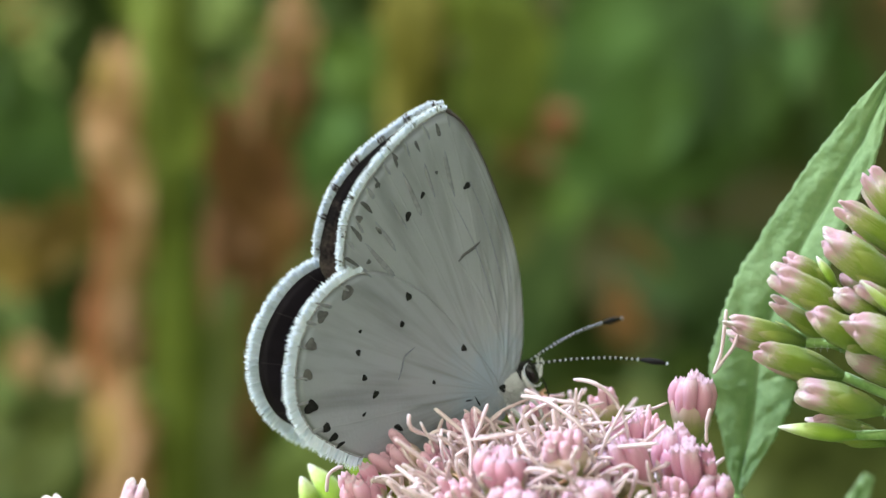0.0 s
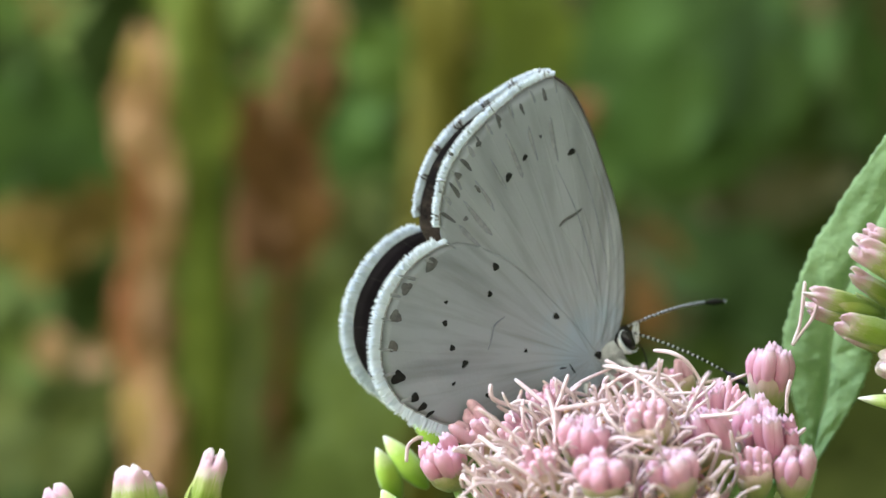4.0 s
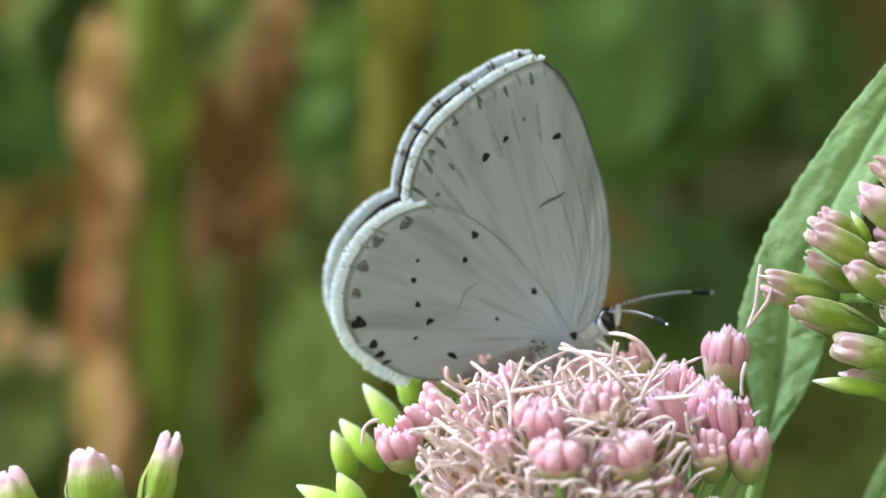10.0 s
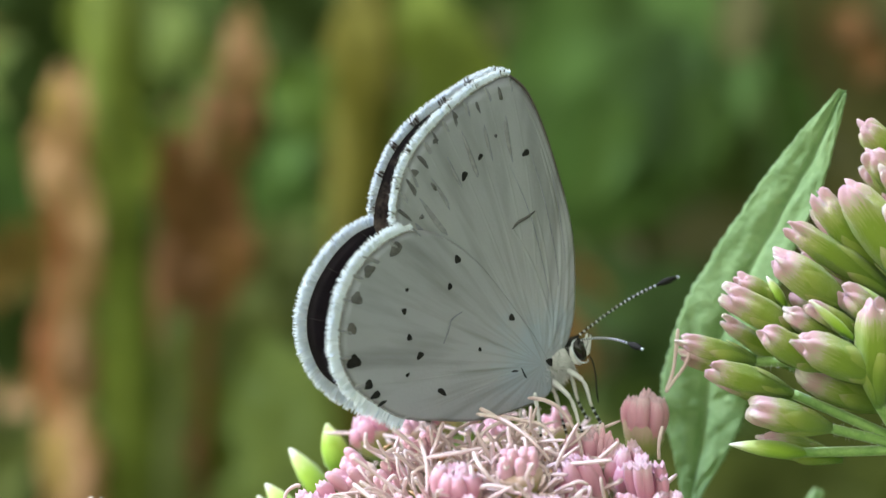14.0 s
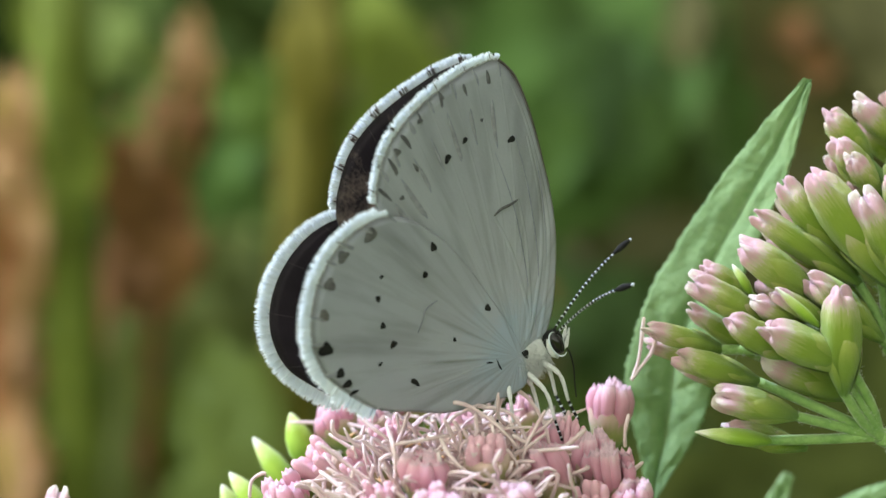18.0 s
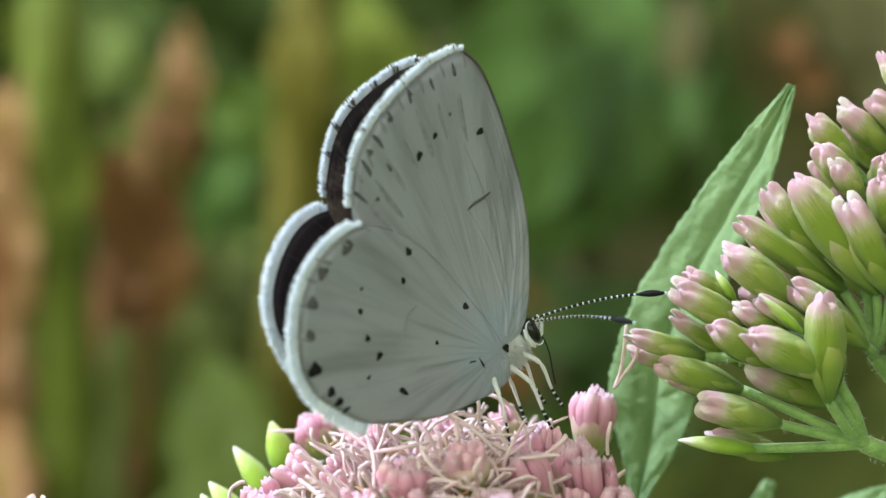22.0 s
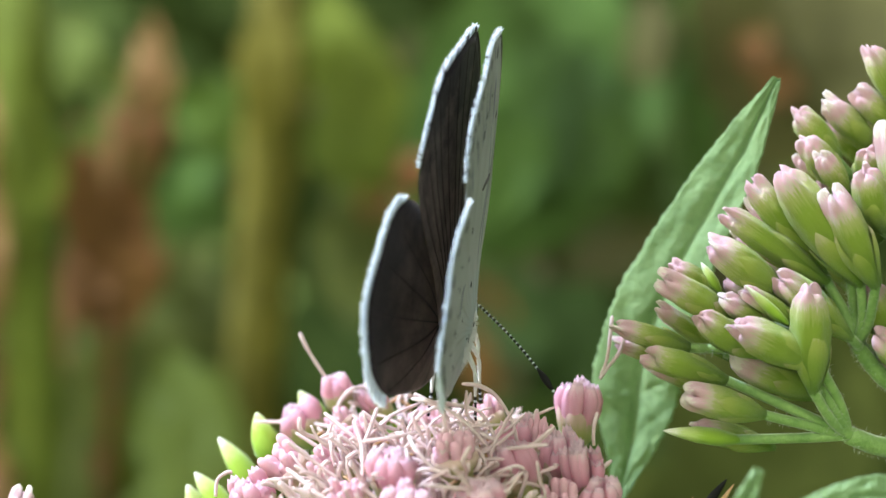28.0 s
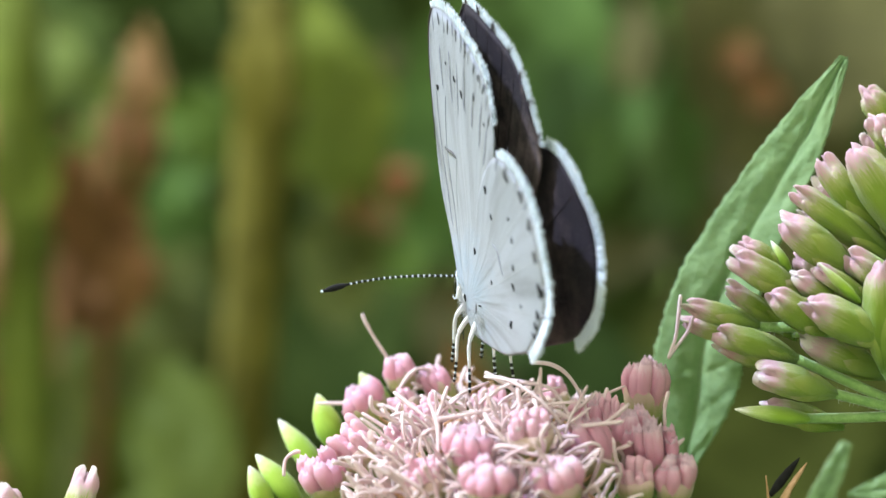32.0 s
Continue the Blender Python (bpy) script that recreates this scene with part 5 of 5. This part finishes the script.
segments("abdomen", [(-6.6, 0, -0.4), (-5.8, 0, -0.45), (-4.3, 0, -0.5), (-2.6, 0, -0.45), (-1.0, 0, -0.3)], [0.2, 0.42, 0.58, 0.66, 0.72], ABDOMEN, 0.7)
segments("thorax", [(-1.4, 0, -0.2), (-0.6, 0, -0.2), (0.6, 0, -0.25), (1.6, 0, -0.25), (2.1, 0, -0.2)], [0.5, 0.8, 0.95, 0.85, 0.55], FUR, 0.68)
head = segments("head", [(1.7, 0, -0.15), (2.2, 0, 0.0), (2.65, 0, 0.05), (3.0, 0, -0.05)], [0.42, 0.60, 0.55, 0.25], BLACK)
rnd = random.Random(12)
bm = bmesh.new()
for i in range(3600):
    x = rnd.uniform(-2.2, 2.1)
    r = 0.95 if x < 1.4 else 0.7
    a = rnd.uniform(0, 2 * math.pi) if i % 3 else rnd.uniform(math.pi, 2 * math.pi)
    low = max(0.0, -math.sin(a))
    zc = -0.30
    n = Vector((rnd.uniform(-0.6, 0.3), math.cos(a), math.sin(a)))
    p = Vector((x, r * math.cos(a) * 0.62, zc + r * math.sin(a) * 0.95))
    q = p + n.normalized() * rnd.uniform(0.15, 0.38) * (1 + 1.1 * low)
    s = Vector((0.022, 0.022 * math.sin(a), -0.022 * math.cos(a)))
    bm.faces.new([bm.verts.new(v * MM) for v in (p - s, p + s, q)])
part("fur", bm, FUR, butterfly, "pale grey-white fur", smooth=False)
for s in (1, -1):
    bm = bmesh.new()
    bmesh.ops.create_uvsphere(bm, u_segments=24, v_segments=16, radius=0.56 * MM)
    bm.transform(Matrix.Translation(Vector((2.55, -0.42 * s, -0.05)) * MM) @ Matrix.Rotation(radians(-16), 4, "Y") @ Matrix.Diagonal((0.66, 0.55, 1.18, 1)))
    eye = part("eye", bm, EYE, butterfly, "glossy black almond-shaped eye")
    bm = bmesh.new()
    ring = [Vector((0.43 * math.cos(t), -0.66 * s, 0.74 * math.sin(t))) for t in (math.pi * (0.40 + 1.25 * k / 24) for k in range(25))]
    turn = Matrix.Rotation(radians(-16), 3, "Y")
    tube(bm, [(turn @ p + Vector((2.53, 0, -0.05))) * MM for p in ring], [0.045 * MM * (0.35 + math.sin(math.pi * k / 24)) for k in range(25)], 7)
    part("eye_rim", bm, FRINGE, eye, "white scaled rim")
    # a white cheek below and behind the eye
    bm = bmesh.new()
    tube(bm, [Vector(p) * MM for p in ((2.05, -0.50 * s, 0.35), (2.02, -0.58 * s, -0.05), (2.15, -0.55 * s, -0.55), (2.45, -0.40 * s, -0.85))], [0.06 * MM, 0.15 * MM, 0.17 * MM, 0.06 * MM], 8)
    part("cheek", bm, LEG, butterfly)
    bm = bmesh.new()
    tube(bm, [Vector(p) * MM for p in ((2.65, -0.2 * s, -0.6), (3.1, -0.22 * s, -0.35), (3.35, -0.24 * s, 0.12), (3.55, -0.22 * s, 0.52))], [0.13 * MM, 0.17 * MM, 0.11 * MM, 0.04 * MM], 8)
    palp = part("palp", bm, LEG, butterfly, "white palp with black bristles")
    bm = bmesh.new()
    rnd = random.Random(60 + s)
    for k in range(70):
        f = rnd.random()
        c = Vector((2.8, -0.22 * s, -0.5)).lerp(Vector((3.5, -0.23 * s, 0.5)), f)
        d = Vector((rnd.uniform(0.2, 1.0), rnd.uniform(-0.6, 0.6), rnd.uniform(-0.3, 0.9))).normalized() * rnd.uniform(0.15, 0.36)
        w = Vector((0, 0.018, 0.012))
        bm.faces.new([bm.verts.new(v * MM) for v in (c - w, c + w, c + d)])
    part("bristles", bm, BLACK, palp, smooth=False)
# a dark tuft on the crown
bm = bmesh.new()
rnd = random.Random(77)
for k in range(260):
    a, x = rnd.uniform(0.1, math.pi - 0.1), rnd.uniform(1.9, 2.9)
    n = Vector((rnd.uniform(-0.1, 0.6), math.cos(a), math.sin(a))).normalized()
    c = Vector((x, 0.5 * math.cos(a), 0.02 + 0.5 * math.sin(a)))
    w = Vector((0.02, 0, 0))
    bm.faces.new([bm.verts.new(v * MM) for v in (c - w, c + w, c + n * rnd.uniform(0.12, 0.3))])
part("crown_tuft", bm, BLACK, butterfly, smooth=False)
bm = bmesh.new()
tube(bm, [p * MM for p in spline([(3.0, 0, -0.5), (3.3, 0, -0.8), (3.35, 0, -1.7), (3.2, 0, -2.6), (3.1, 0, -3.4)], 18)], 0.04 * MM, 6)
part("proboscis", bm, BLACK, butterfly)
LEGS = [((1.5, 0.4, -0.8), (2.2, 0.75, -1.7), (2.3, 0.85, -3.2), (2.6, 0.85, -4.4)), ((0.5, 0.5, -1.1), (1.1, 1.0, -2.3), (1.2, 1.1, -3.9), (1.3, 1.2, -5.1)), ((-0.7, 0.5, -0.9), (-1.0, 1.1, -2.1), (-1.2, 1.2, -3.5), (-1.5, 1.3, -4.8))]
for s in (1, -1):
    for pts in LEGS:
        bm = bmesh.new()
        line = spline([(x, -y * s, z) for x, y, z in pts], 22)
        tube(bm, [p * MM for p in line[:15]], [(0.17 - 0.09 * j / 14 - (0.04 if j == 7 else 0.0)) * MM for j in range(15)], 8)
        leg = part("leg", bm, LEG, butterfly, "white scaled leg")
        bm = bmesh.new()
        tube(bm, [p * MM for p in line[14:]], 0.075 * MM, 8)
        foot = part("foot", bm, BLACK, leg, "black foot with white bands")
        for j in (15, 17, 19):
            bm = bmesh.new()
            tube(bm, [line[j] * MM, line[j].lerp(line[j + 1], 0.5) * MM], 0.088 * MM, 8)
            part("band", bm, FRINGE, leg)


def antenna(name):
    """A banded feeler along +x from its root, with a thick dark club."""
    line = [Vector((7.6 * s, 0, 0.6 * math.sin(s * 2.4))) for s in (j / 40 for j in range(41))]
    bm = bmesh.new()
    tube(bm, [p * MM for p in line[:34]], 0.055 * MM, 8)
    ob = part(name, bm, BLACK, butterfly, "black feeler with white rings and a thick club")
    bm = bmesh.new()
    tube(bm, [p * MM for p in line[32:]], [r * MM for r in (0.06, 0.10, 0.15, 0.18, 0.19, 0.18, 0.15, 0.11, 0.05)], 10)
    part("club", bm, BLACK, ob)
    bm = bmesh.new()
    bmesh.ops.create_uvsphere(bm, u_segments=8, v_segments=6, radius=0.09 * MM)
    bmesh.ops.translate(bm, verts=bm.verts, vec=line[-1] * MM)
    part("club_tip", bm, FRINGE, ob, "white tip")
    for k in range(19):
        j = 2 + k * 1.62
        i = int(j)
        p, q = line[i].lerp(line[i + 1], j - i), line[i].lerp(line[i + 1], j - i + 0.45)
        bm = bmesh.new()
        tube(bm, [p * MM, q * MM], 0.074 * MM, 8)
        part("ring", bm, FRINGE, ob)
    return ob


FEELERS = {"right": antenna("antenna"), "left": antenna("antenna")}

FLIGHT = [
    (0.0, 0.00253, 0.00507, 0.89113, 24.6, 17.7, -2.0, 1.3, 10.3, -0.9, 1.8, 2.7, 1.1, 0.2, 0.0, 1.35, 0.2),
    (0.5, 0.00255, 0.00532, 0.89127, 21.8, 23.2, -0.7, 2.2, 11.0, 3.8, 3.1, 5.3, 2.9, 0.2, 0.1, 1.37, 0.9),
    (1.0, 0.00265, 0.00536, 0.89132, 19.9, 21.8, -1.6, 2.0, 12.8, 4.9, 4.5, 7.1, 4.6, 0.1, 0.1, 1.36, 1.6),
    (1.5, 0.00279, 0.00538, 0.89128, 17.7, 22.4, -1.8, 2.2, 13.3, 5.7, 5.8, 8.3, 6.2, 0.0, 0.2, 1.31, 2.6),
    (2.0, 0.00287, 0.00559, 0.89127, 15.4, 24.2, -1.4, 3.0, 12.5, 6.3, 7.3, 8.8, 8.0, 0.0, 0.2, 1.25, 3.7),
    (2.5, 0.00300, 0.00588, 0.89110, 15.9, 23.1, -2.3, 1.9, 11.3, 4.5, 6.3, 9.4, 7.2, -0.0, 0.2, 1.18, 3.0),
    (3.0, 0.00347, 0.00610, 0.89091, 16.1, 20.7, -2.2, 1.5, 9.0, 3.8, 5.4, 9.5, 6.5, 0.0, 0.3, 1.13, 2.6),
    (3.5, 0.00384, 0.00606, 0.89109, 17.7, 20.4, -2.3, 1.2, 8.0, 4.7, 4.7, 9.0, 6.2, 0.0, 0.4, 1.13, 2.4),
    (4.0, 0.00368, 0.00594, 0.89120, 19.9, 20.8, -2.9, 0.6, 7.4, 4.7, 4.0, 7.9, 5.9, 0.0, 0.5, 1.19, 2.4),
    (4.5, 0.00365, 0.00614, 0.89125, 18.7, 22.3, -3.2, 0.3, 6.6, 4.3, 3.5, 9.4, 5.0, 0.0, 0.4, 1.30, 1.9),
    (6.5, 0.00397, 0.00651, 0.89114, 19.0, 21.3, -0.5, 1.7, 3.0, 3.5, 1.5, 14.1, 1.6, 0.2, 0.2, 1.79, 0.5),
    (7.0, 0.00393, 0.00681, 0.89111, 20.5, 16.6, -0.6, 1.5, 3.5, -1.0, 0.8, 15.5, 0.6, 0.3, 0.1, 1.92, 0.2),
    (7.5, 0.00395, 0.00718, 0.89138, 20.3, 20.4, -1.8, 0.8, 2.7, -1.8, 0.6, 15.5, 0.1, 0.4, 0.1, 2.00, 0.2),
    (8.0, 0.00419, 0.00760, 0.89118, 18.9, 21.3, -1.0, 1.2, -1.6, -1.4, 0.2, 15.8, -0.3, 0.5, 0.1, 2.05, 0.3),
    (8.5, 0.00410, 0.00798, 0.89103, 17.6, 19.5, 0.1, 1.8, -6.8, -2.6, -0.3, 16.4, -0.7, 0.6, 0.1, 2.09, 0.3),
    (9.0, 0.00397, 0.00802, 0.89073, 21.4, 15.6, -0.5, 1.5, -7.0, -2.8, -1.0, 17.3, -0.9, 0.6, 0.1, 2.16, 0.4),
    (9.5, 0.00463, 0.00797, 0.89089, 15.1, 17.7, -0.0, 1.8, -10.0, -1.0, -0.3, 15.9, -0.5, 0.6, 0.1, 2.12, 0.5),
    (10.0, 0.00510, 0.00780, 0.89116, 13.1, 16.5, -0.2, 1.9, -9.3, 0.1, 0.2, 14.7, 0.0, 0.5, 0.1, 2.10, 0.7),
    (10.5, 0.00522, 0.00738, 0.89103, 13.7, 15.2, 0.3, 2.3, -7.0, 0.0, 0.6, 13.7, 0.6, 0.5, 0.1, 2.10, 0.9),
    (11.0, 0.00479, 0.00669, 0.89147, 18.6, 17.4, -2.8, 0.8, 0.7, -0.1, 1.0, 12.9, 1.3, 0.4, 0.1, 2.11, 1.3),
    (11.5, 0.00502, 0.00584, 0.89214, 18.2, 19.5, -4.1, -0.4, 3.3, 0.8, 1.0, 9.8, 1.7, 0.4, 0.2, 2.08, 1.1),
    (12.0, 0.00540, 0.00483, 0.89316, 20.4, 19.9, -4.3, -0.8, 7.3, 2.4, 0.8, 6.7, 2.0, 0.4, 0.3, 2.04, 1.0),
    (12.5, 0.00553, 0.00397, 0.89351, 21.4, 20.3, -4.4, -1.2, 8.8, 2.5, 0.6, 3.3, 2.4, 0.3, 0.4, 1.94, 1.0),
    (13.0, 0.00674, 0.00337, 0.89344, 21.6, 15.2, -2.8, -0.6, 8.0, 2.4, 0.1, -0.4, 2.7, 0.3, 0.6, 1.76, 1.1),
    (13.5, 0.00725, 0.00253, 0.89428, 23.0, 15.8, -2.4, -0.7, 9.8, 1.8, 1.2, -0.3, 2.4, 0.4, 0.5, 1.68, 1.1),
    (15.5, 0.00802, -0.00034, 0.89463, 21.8, 7.5, -2.8, -2.0, 8.0, -3.2, 4.8, -2.7, 1.3, 0.7, 0.2, 1.37, 1.3),
    (16.0, 0.00783, -0.00096, 0.89483, 23.4, 12.5, -1.6, -2.0, 8.2, 1.3, 5.8, -4.0, 1.3, 0.8, 0.2, 1.33, 1.5),
    (16.5, 0.00764, -0.00133, 0.89483, 22.3, 16.0, -1.4, -1.1, 7.4, 4.7, 5.0, -0.3, -2.4, 0.8, 0.4, 1.24, -2.0),
    (17.0, 0.00779, -0.00154, 0.89488, 23.3, 3.8, -2.7, -1.4, 10.3, -7.3, 4.4, 2.8, -6.7, 0.9, 0.6, 1.20, -5.5),
    (17.5, 0.00776, -0.00138, 0.89484, 20.2, 11.9, -1.9, -0.4, 10.9, -0.3, 5.1, 6.8, -3.9, 0.8, 0.5, 1.11, -3.6),
    (18.0, 0.00780, -0.00118, 0.89481, 18.1, 14.0, -2.1, -0.1, 13.2, 2.5, 5.9, 10.4, -1.2, 0.8, 0.5, 1.00, -2.0),
    (18.5, 0.00780, -0.00112, 0.89487, 15.6, 15.9, -1.9, 0.3, 15.7, 4.2, 6.9, 13.9, 1.2, 0.8, 0.5, 0.91, -0.7),
    (19.0, 0.00793, -0.00115, 0.89503, 11.3, 17.4, -2.5, 0.1, 17.8, 4.2, 8.2, 17.3, 3.4, 0.8, 0.5, 0.83, 0.7),
    (19.5, 0.00774, -0.00148, 0.89535, 17.6, 16.6, -1.9, -0.7, 15.0, 3.9, 6.9, 10.1, 3.8, 0.9, 0.8, 0.84, 1.0),
    (20.0, 0.00773, -0.00177, 0.89555, 22.8, 16.4, -2.1, -2.1, 12.1, 4.2, 5.8, 2.5, 4.3, 1.0, 1.1, 0.83, 1.4),
    (20.5, 0.00755, -0.00211, 0.89567, 24.8, 16.6, -3.0, -1.5, 10.6, 2.9, 6.3, 2.5, 1.3, 1.2, 1.4, 0.85, -0.9),
    (21.0, 0.00756, -0.00249, 0.89561, 27.5, 10.7, -3.0, -0.9, 9.7, -2.9, 6.9, 1.7, -1.9, 1.5, 1.7, 0.85, -3.2),
    (21.5, 0.00772, -0.00235, 0.89559, 28.3, 14.9, -4.4, 0.6, 7.7, 0.1, 9.3, -4.4, 3.0, 1.7, 1.7, 0.81, 1.2),
    (22.0, 0.00764, -0.00232, 0.89567, 30.8, 19.1, -5.5, 2.0, 7.3, 4.8, 11.9, -11.3, 7.9, 2.0, 1.9, 0.89, 5.7),
    (22.5, 0.00763, -0.00226, 0.89580, 36.3, 16.2, -3.1, 2.6, 10.3, 4.6, 10.0, -5.6, 5.6, 2.5, 1.9, 0.75, 3.0),
    (23.0, 0.00728, -0.00240, 0.89618, 41.3, 14.5, -0.5, 2.9, 12.4, 2.2, 8.5, -0.7, 3.6, 3.1, 1.9, 0.62, 0.6),
    (23.5, 0.00740, -0.00281, 0.89623, 47.5, 11.6, -1.3, 1.9, 11.5, 4.8, 6.5, 0.4, 4.2, 3.0, 2.3, 0.40, 0.2),
    (24.0, 0.00717, -0.00319, 0.89640, 54.6, 10.6, 0.4, 2.1, 10.6, 5.7, 4.7, 1.2, 4.8, 2.9, 2.7, 0.16, -0.2),
    (24.5, 0.00698, -0.00339, 0.89651, 60.6, 9.1, -0.5, 2.6, 9.0, 5.7, 4.8, 1.5, 7.2, 2.7, 3.1, 0.11, -0.1),
    (25.0, 0.00688, -0.00343, 0.89674, 68.1, 11.5, 0.5, 4.0, 9.6, 3.7, 4.9, 1.4, 9.9, 2.4, 3.5, 0.05, -0.0),
    (28.0, 0.00674, -0.00003, 0.89604, 77.4, 15.2, 3.0, 4.0, 0.6, 5.6, 2.8, 11.1, 9.2, 1.6, 3.4, 0.05, -0.5),
    (29.0, 0.00709, 0.00043, 0.89609, 78.2, 14.2, 0.7, 3.1, -3.1, 4.6, 3.1, 12.0, 7.9, 1.7, 2.6, 0.05, -0.2),
    (30.0, 0.00589, 0.00076, 0.89613, 88.4, 13.3, -2.2, 2.6, 1.6, 0.1, 4.6, 9.9, 7.5, 2.8, 1.9, 0.05, -1.2),
    (31.0, 0.00523, 0.00127, 0.89585, 100.3, 12.0, -4.0, 1.5, 6.5, 0.5, 4.2, 4.3, 5.0, 3.6, 0.9, 0.05, -1.7),
    (32.0, 0.00437, 0.00128, 0.89621, 104.9, 7.8, -4.5, 0.2, 7.4, -1.7, 3.5, 1.3, 7.6, 3.8, 0.0, 0.05, -1.6),
]


FEELING = {
    "left": [(0.0, 0.95, 0.27, -0.14), (0.6, 0.87, 0.47, -0.14), (1.8, 0.86, 0.35, -0.36), (2.0, 0.85, 0.43, -0.31), (3.0, 0.73, 0.45, -0.51), (3.6, 0.76, 0.39, -0.52), (4.0, 0.92, 0.26, -0.29), (4.4, 0.87, 0.45, -0.19), (6.5, 0.88, 0.35, -0.31), (7.0, 0.95, 0.29, -0.10), (7.6, 0.83, 0.23, -0.50), (8.2, 0.92, 0.03, -0.40), (9.0, 0.88, -0.44, -0.20), (9.4, 0.94, 0.12, -0.33), (10.0, 0.91, 0.29, -0.29), (10.6, 0.89, 0.46, -0.08), (11.2, 0.79, 0.52, -0.33), (11.8, 0.83, -0.42, -0.37), (12.4, 0.98, -0.13, -0.12), (13.0, 0.90, -0.14, -0.41), (13.5, 1.00, 0.01, -0.08), (15.5, 0.96, 0.19, 0.20), (16.0, 0.98, -0.09, 0.15), (16.6, 0.99, -0.05, 0.14), (17.2, 0.99, 0.01, 0.16), (18.0, 0.88, 0.32, 0.34), (19.0, 0.96, 0.27, -0.10), (20.0, 0.90, -0.31, -0.32), (21.0, 0.94, -0.14, 0.31), (22.0, 0.81, -0.57, -0.16), (23.0, 0.62, -0.74, -0.25), (24.0, 0.62, -0.75, -0.25), (25.0, 0.95, 0.22, -0.10), (29.0, 0.93, 0.30, -0.12), (30.0, -0.75, 0.65, -0.13), (30.8, -0.52, 0.85, -0.06), (31.0, -0.52, 0.80, -0.30), (31.4, -0.40, 0.92, -0.06), (32.0, 0.25, 0.96, -0.13)],
    "right": [(0.0, 0.82, -0.48, -0.31), (0.6, 0.69, -0.71, -0.15), (1.8, 0.69, -0.40, -0.60), (2.0, 0.13, -0.96, -0.24), (4.0, 0.48, -0.64, -0.61), (4.4, 0.52, -0.72, -0.46), (6.5, 0.48, -0.63, -0.62), (7.0, 0.71, -0.45, -0.54), (7.6, 0.67, -0.46, -0.58), (8.2, 0.52, -0.63, -0.58), (9.0, 0.03, -0.94, -0.33), (9.4, 0.09, -0.98, -0.16), (12.4, 0.20, -0.96, 0.20), (13.0, 0.19, -0.96, -0.21), (13.5, 0.10, -0.99, -0.10), (15.5, -0.07, -0.98, 0.17), (16.6, -0.03, -0.99, 0.12), (18.0, 0.30, -0.89, 0.34), (19.0, 0.34, -0.91, -0.22), (20.0, 0.16, -0.98, -0.08), (21.0, -0.07, -0.97, 0.24), (22.0, 0.18, -0.98, -0.07), (23.0, -0.58, -0.70, -0.41), (24.4, -0.15, -0.92, 0.38), (24.8, -0.70, -0.69, 0.20), (25.0, -0.76, -0.62, -0.22), (25.2, -0.62, -0.68, 0.39), (25.5, -0.55, -0.75, 0.36), (27.5, -0.35, -0.78, 0.52), (27.8, -0.56, -0.75, 0.34), (28.0, -0.62, -0.67, -0.41), (28.2, -0.75, -0.65, -0.10), (28.6, -0.62, -0.75, 0.20), (29.0, -0.56, -0.77, 0.30), (29.6, -0.87, -0.49, -0.03), (30.0, -0.94, -0.33, 0.10), (30.8, 0.80, -0.58, 0.10), (32.0, 0.80, -0.58, 0.10)],
}


def motions():
    rows = {k: [] for k in WINGS}
    body = []
    for t, x, y, z, yaw, pitch, roll, ar, br, sr, al, bl, sl, fold_r, fold_l, gap, hl in FLIGHT:
        turn = Matrix.Rotation(radians(yaw), 4, "Z") @ Matrix.Rotation(radians(-pitch), 4, "Y") @ Matrix.Rotation(radians(roll), 4, "X")
        body.append((t, Matrix.Translation((x, y, z)) @ turn))
        for k, lean, spread, swing in (("right_forewing", ar, br - fold_r, sr), ("right_hindwing", ar, br, 0.0), ("left_forewing", -al, fold_l - bl, sl), ("left_hindwing", -al, -bl, hl)):
            apart = gap
            rows[k].append((t, Matrix.Translation((0, max(apart, 0.0) * MM if k[0] == "l" else 0.0, 0)) @ Matrix.Rotation(radians(lean), 4, "X") @ Matrix.Rotation(radians(spread), 4, "Z") @ Matrix.Rotation(radians(swing), 4, "Y")))
    walk(butterfly, body)
    # the dry husk sways up into sight late on
    walk(husk, [(t, Matrix.Translation(HUSK_AT + Vector((0.001 * low, 0.0, -0.006 * low)))) for t, low in ((0.0, 1.0), (22.0, 1.0), (24.0, 0.4), (25.0, 0.05), (26.0, 0.0), (32.0, 0.0))])
    for k in WINGS:
        walk(WINGS[k], rows[k])
    for k, rows_ in FEELING.items():
        side = -1 if k == "right" else 1
        walk(FEELERS[k], [(t, Matrix.Translation(Vector((2.75, 0.28 * side, 0.45)) * MM) @ Vector((x, y, z)).to_track_quat("X", "Z").to_matrix().to_4x4()) for t, x, y, z in rows_])


motions()
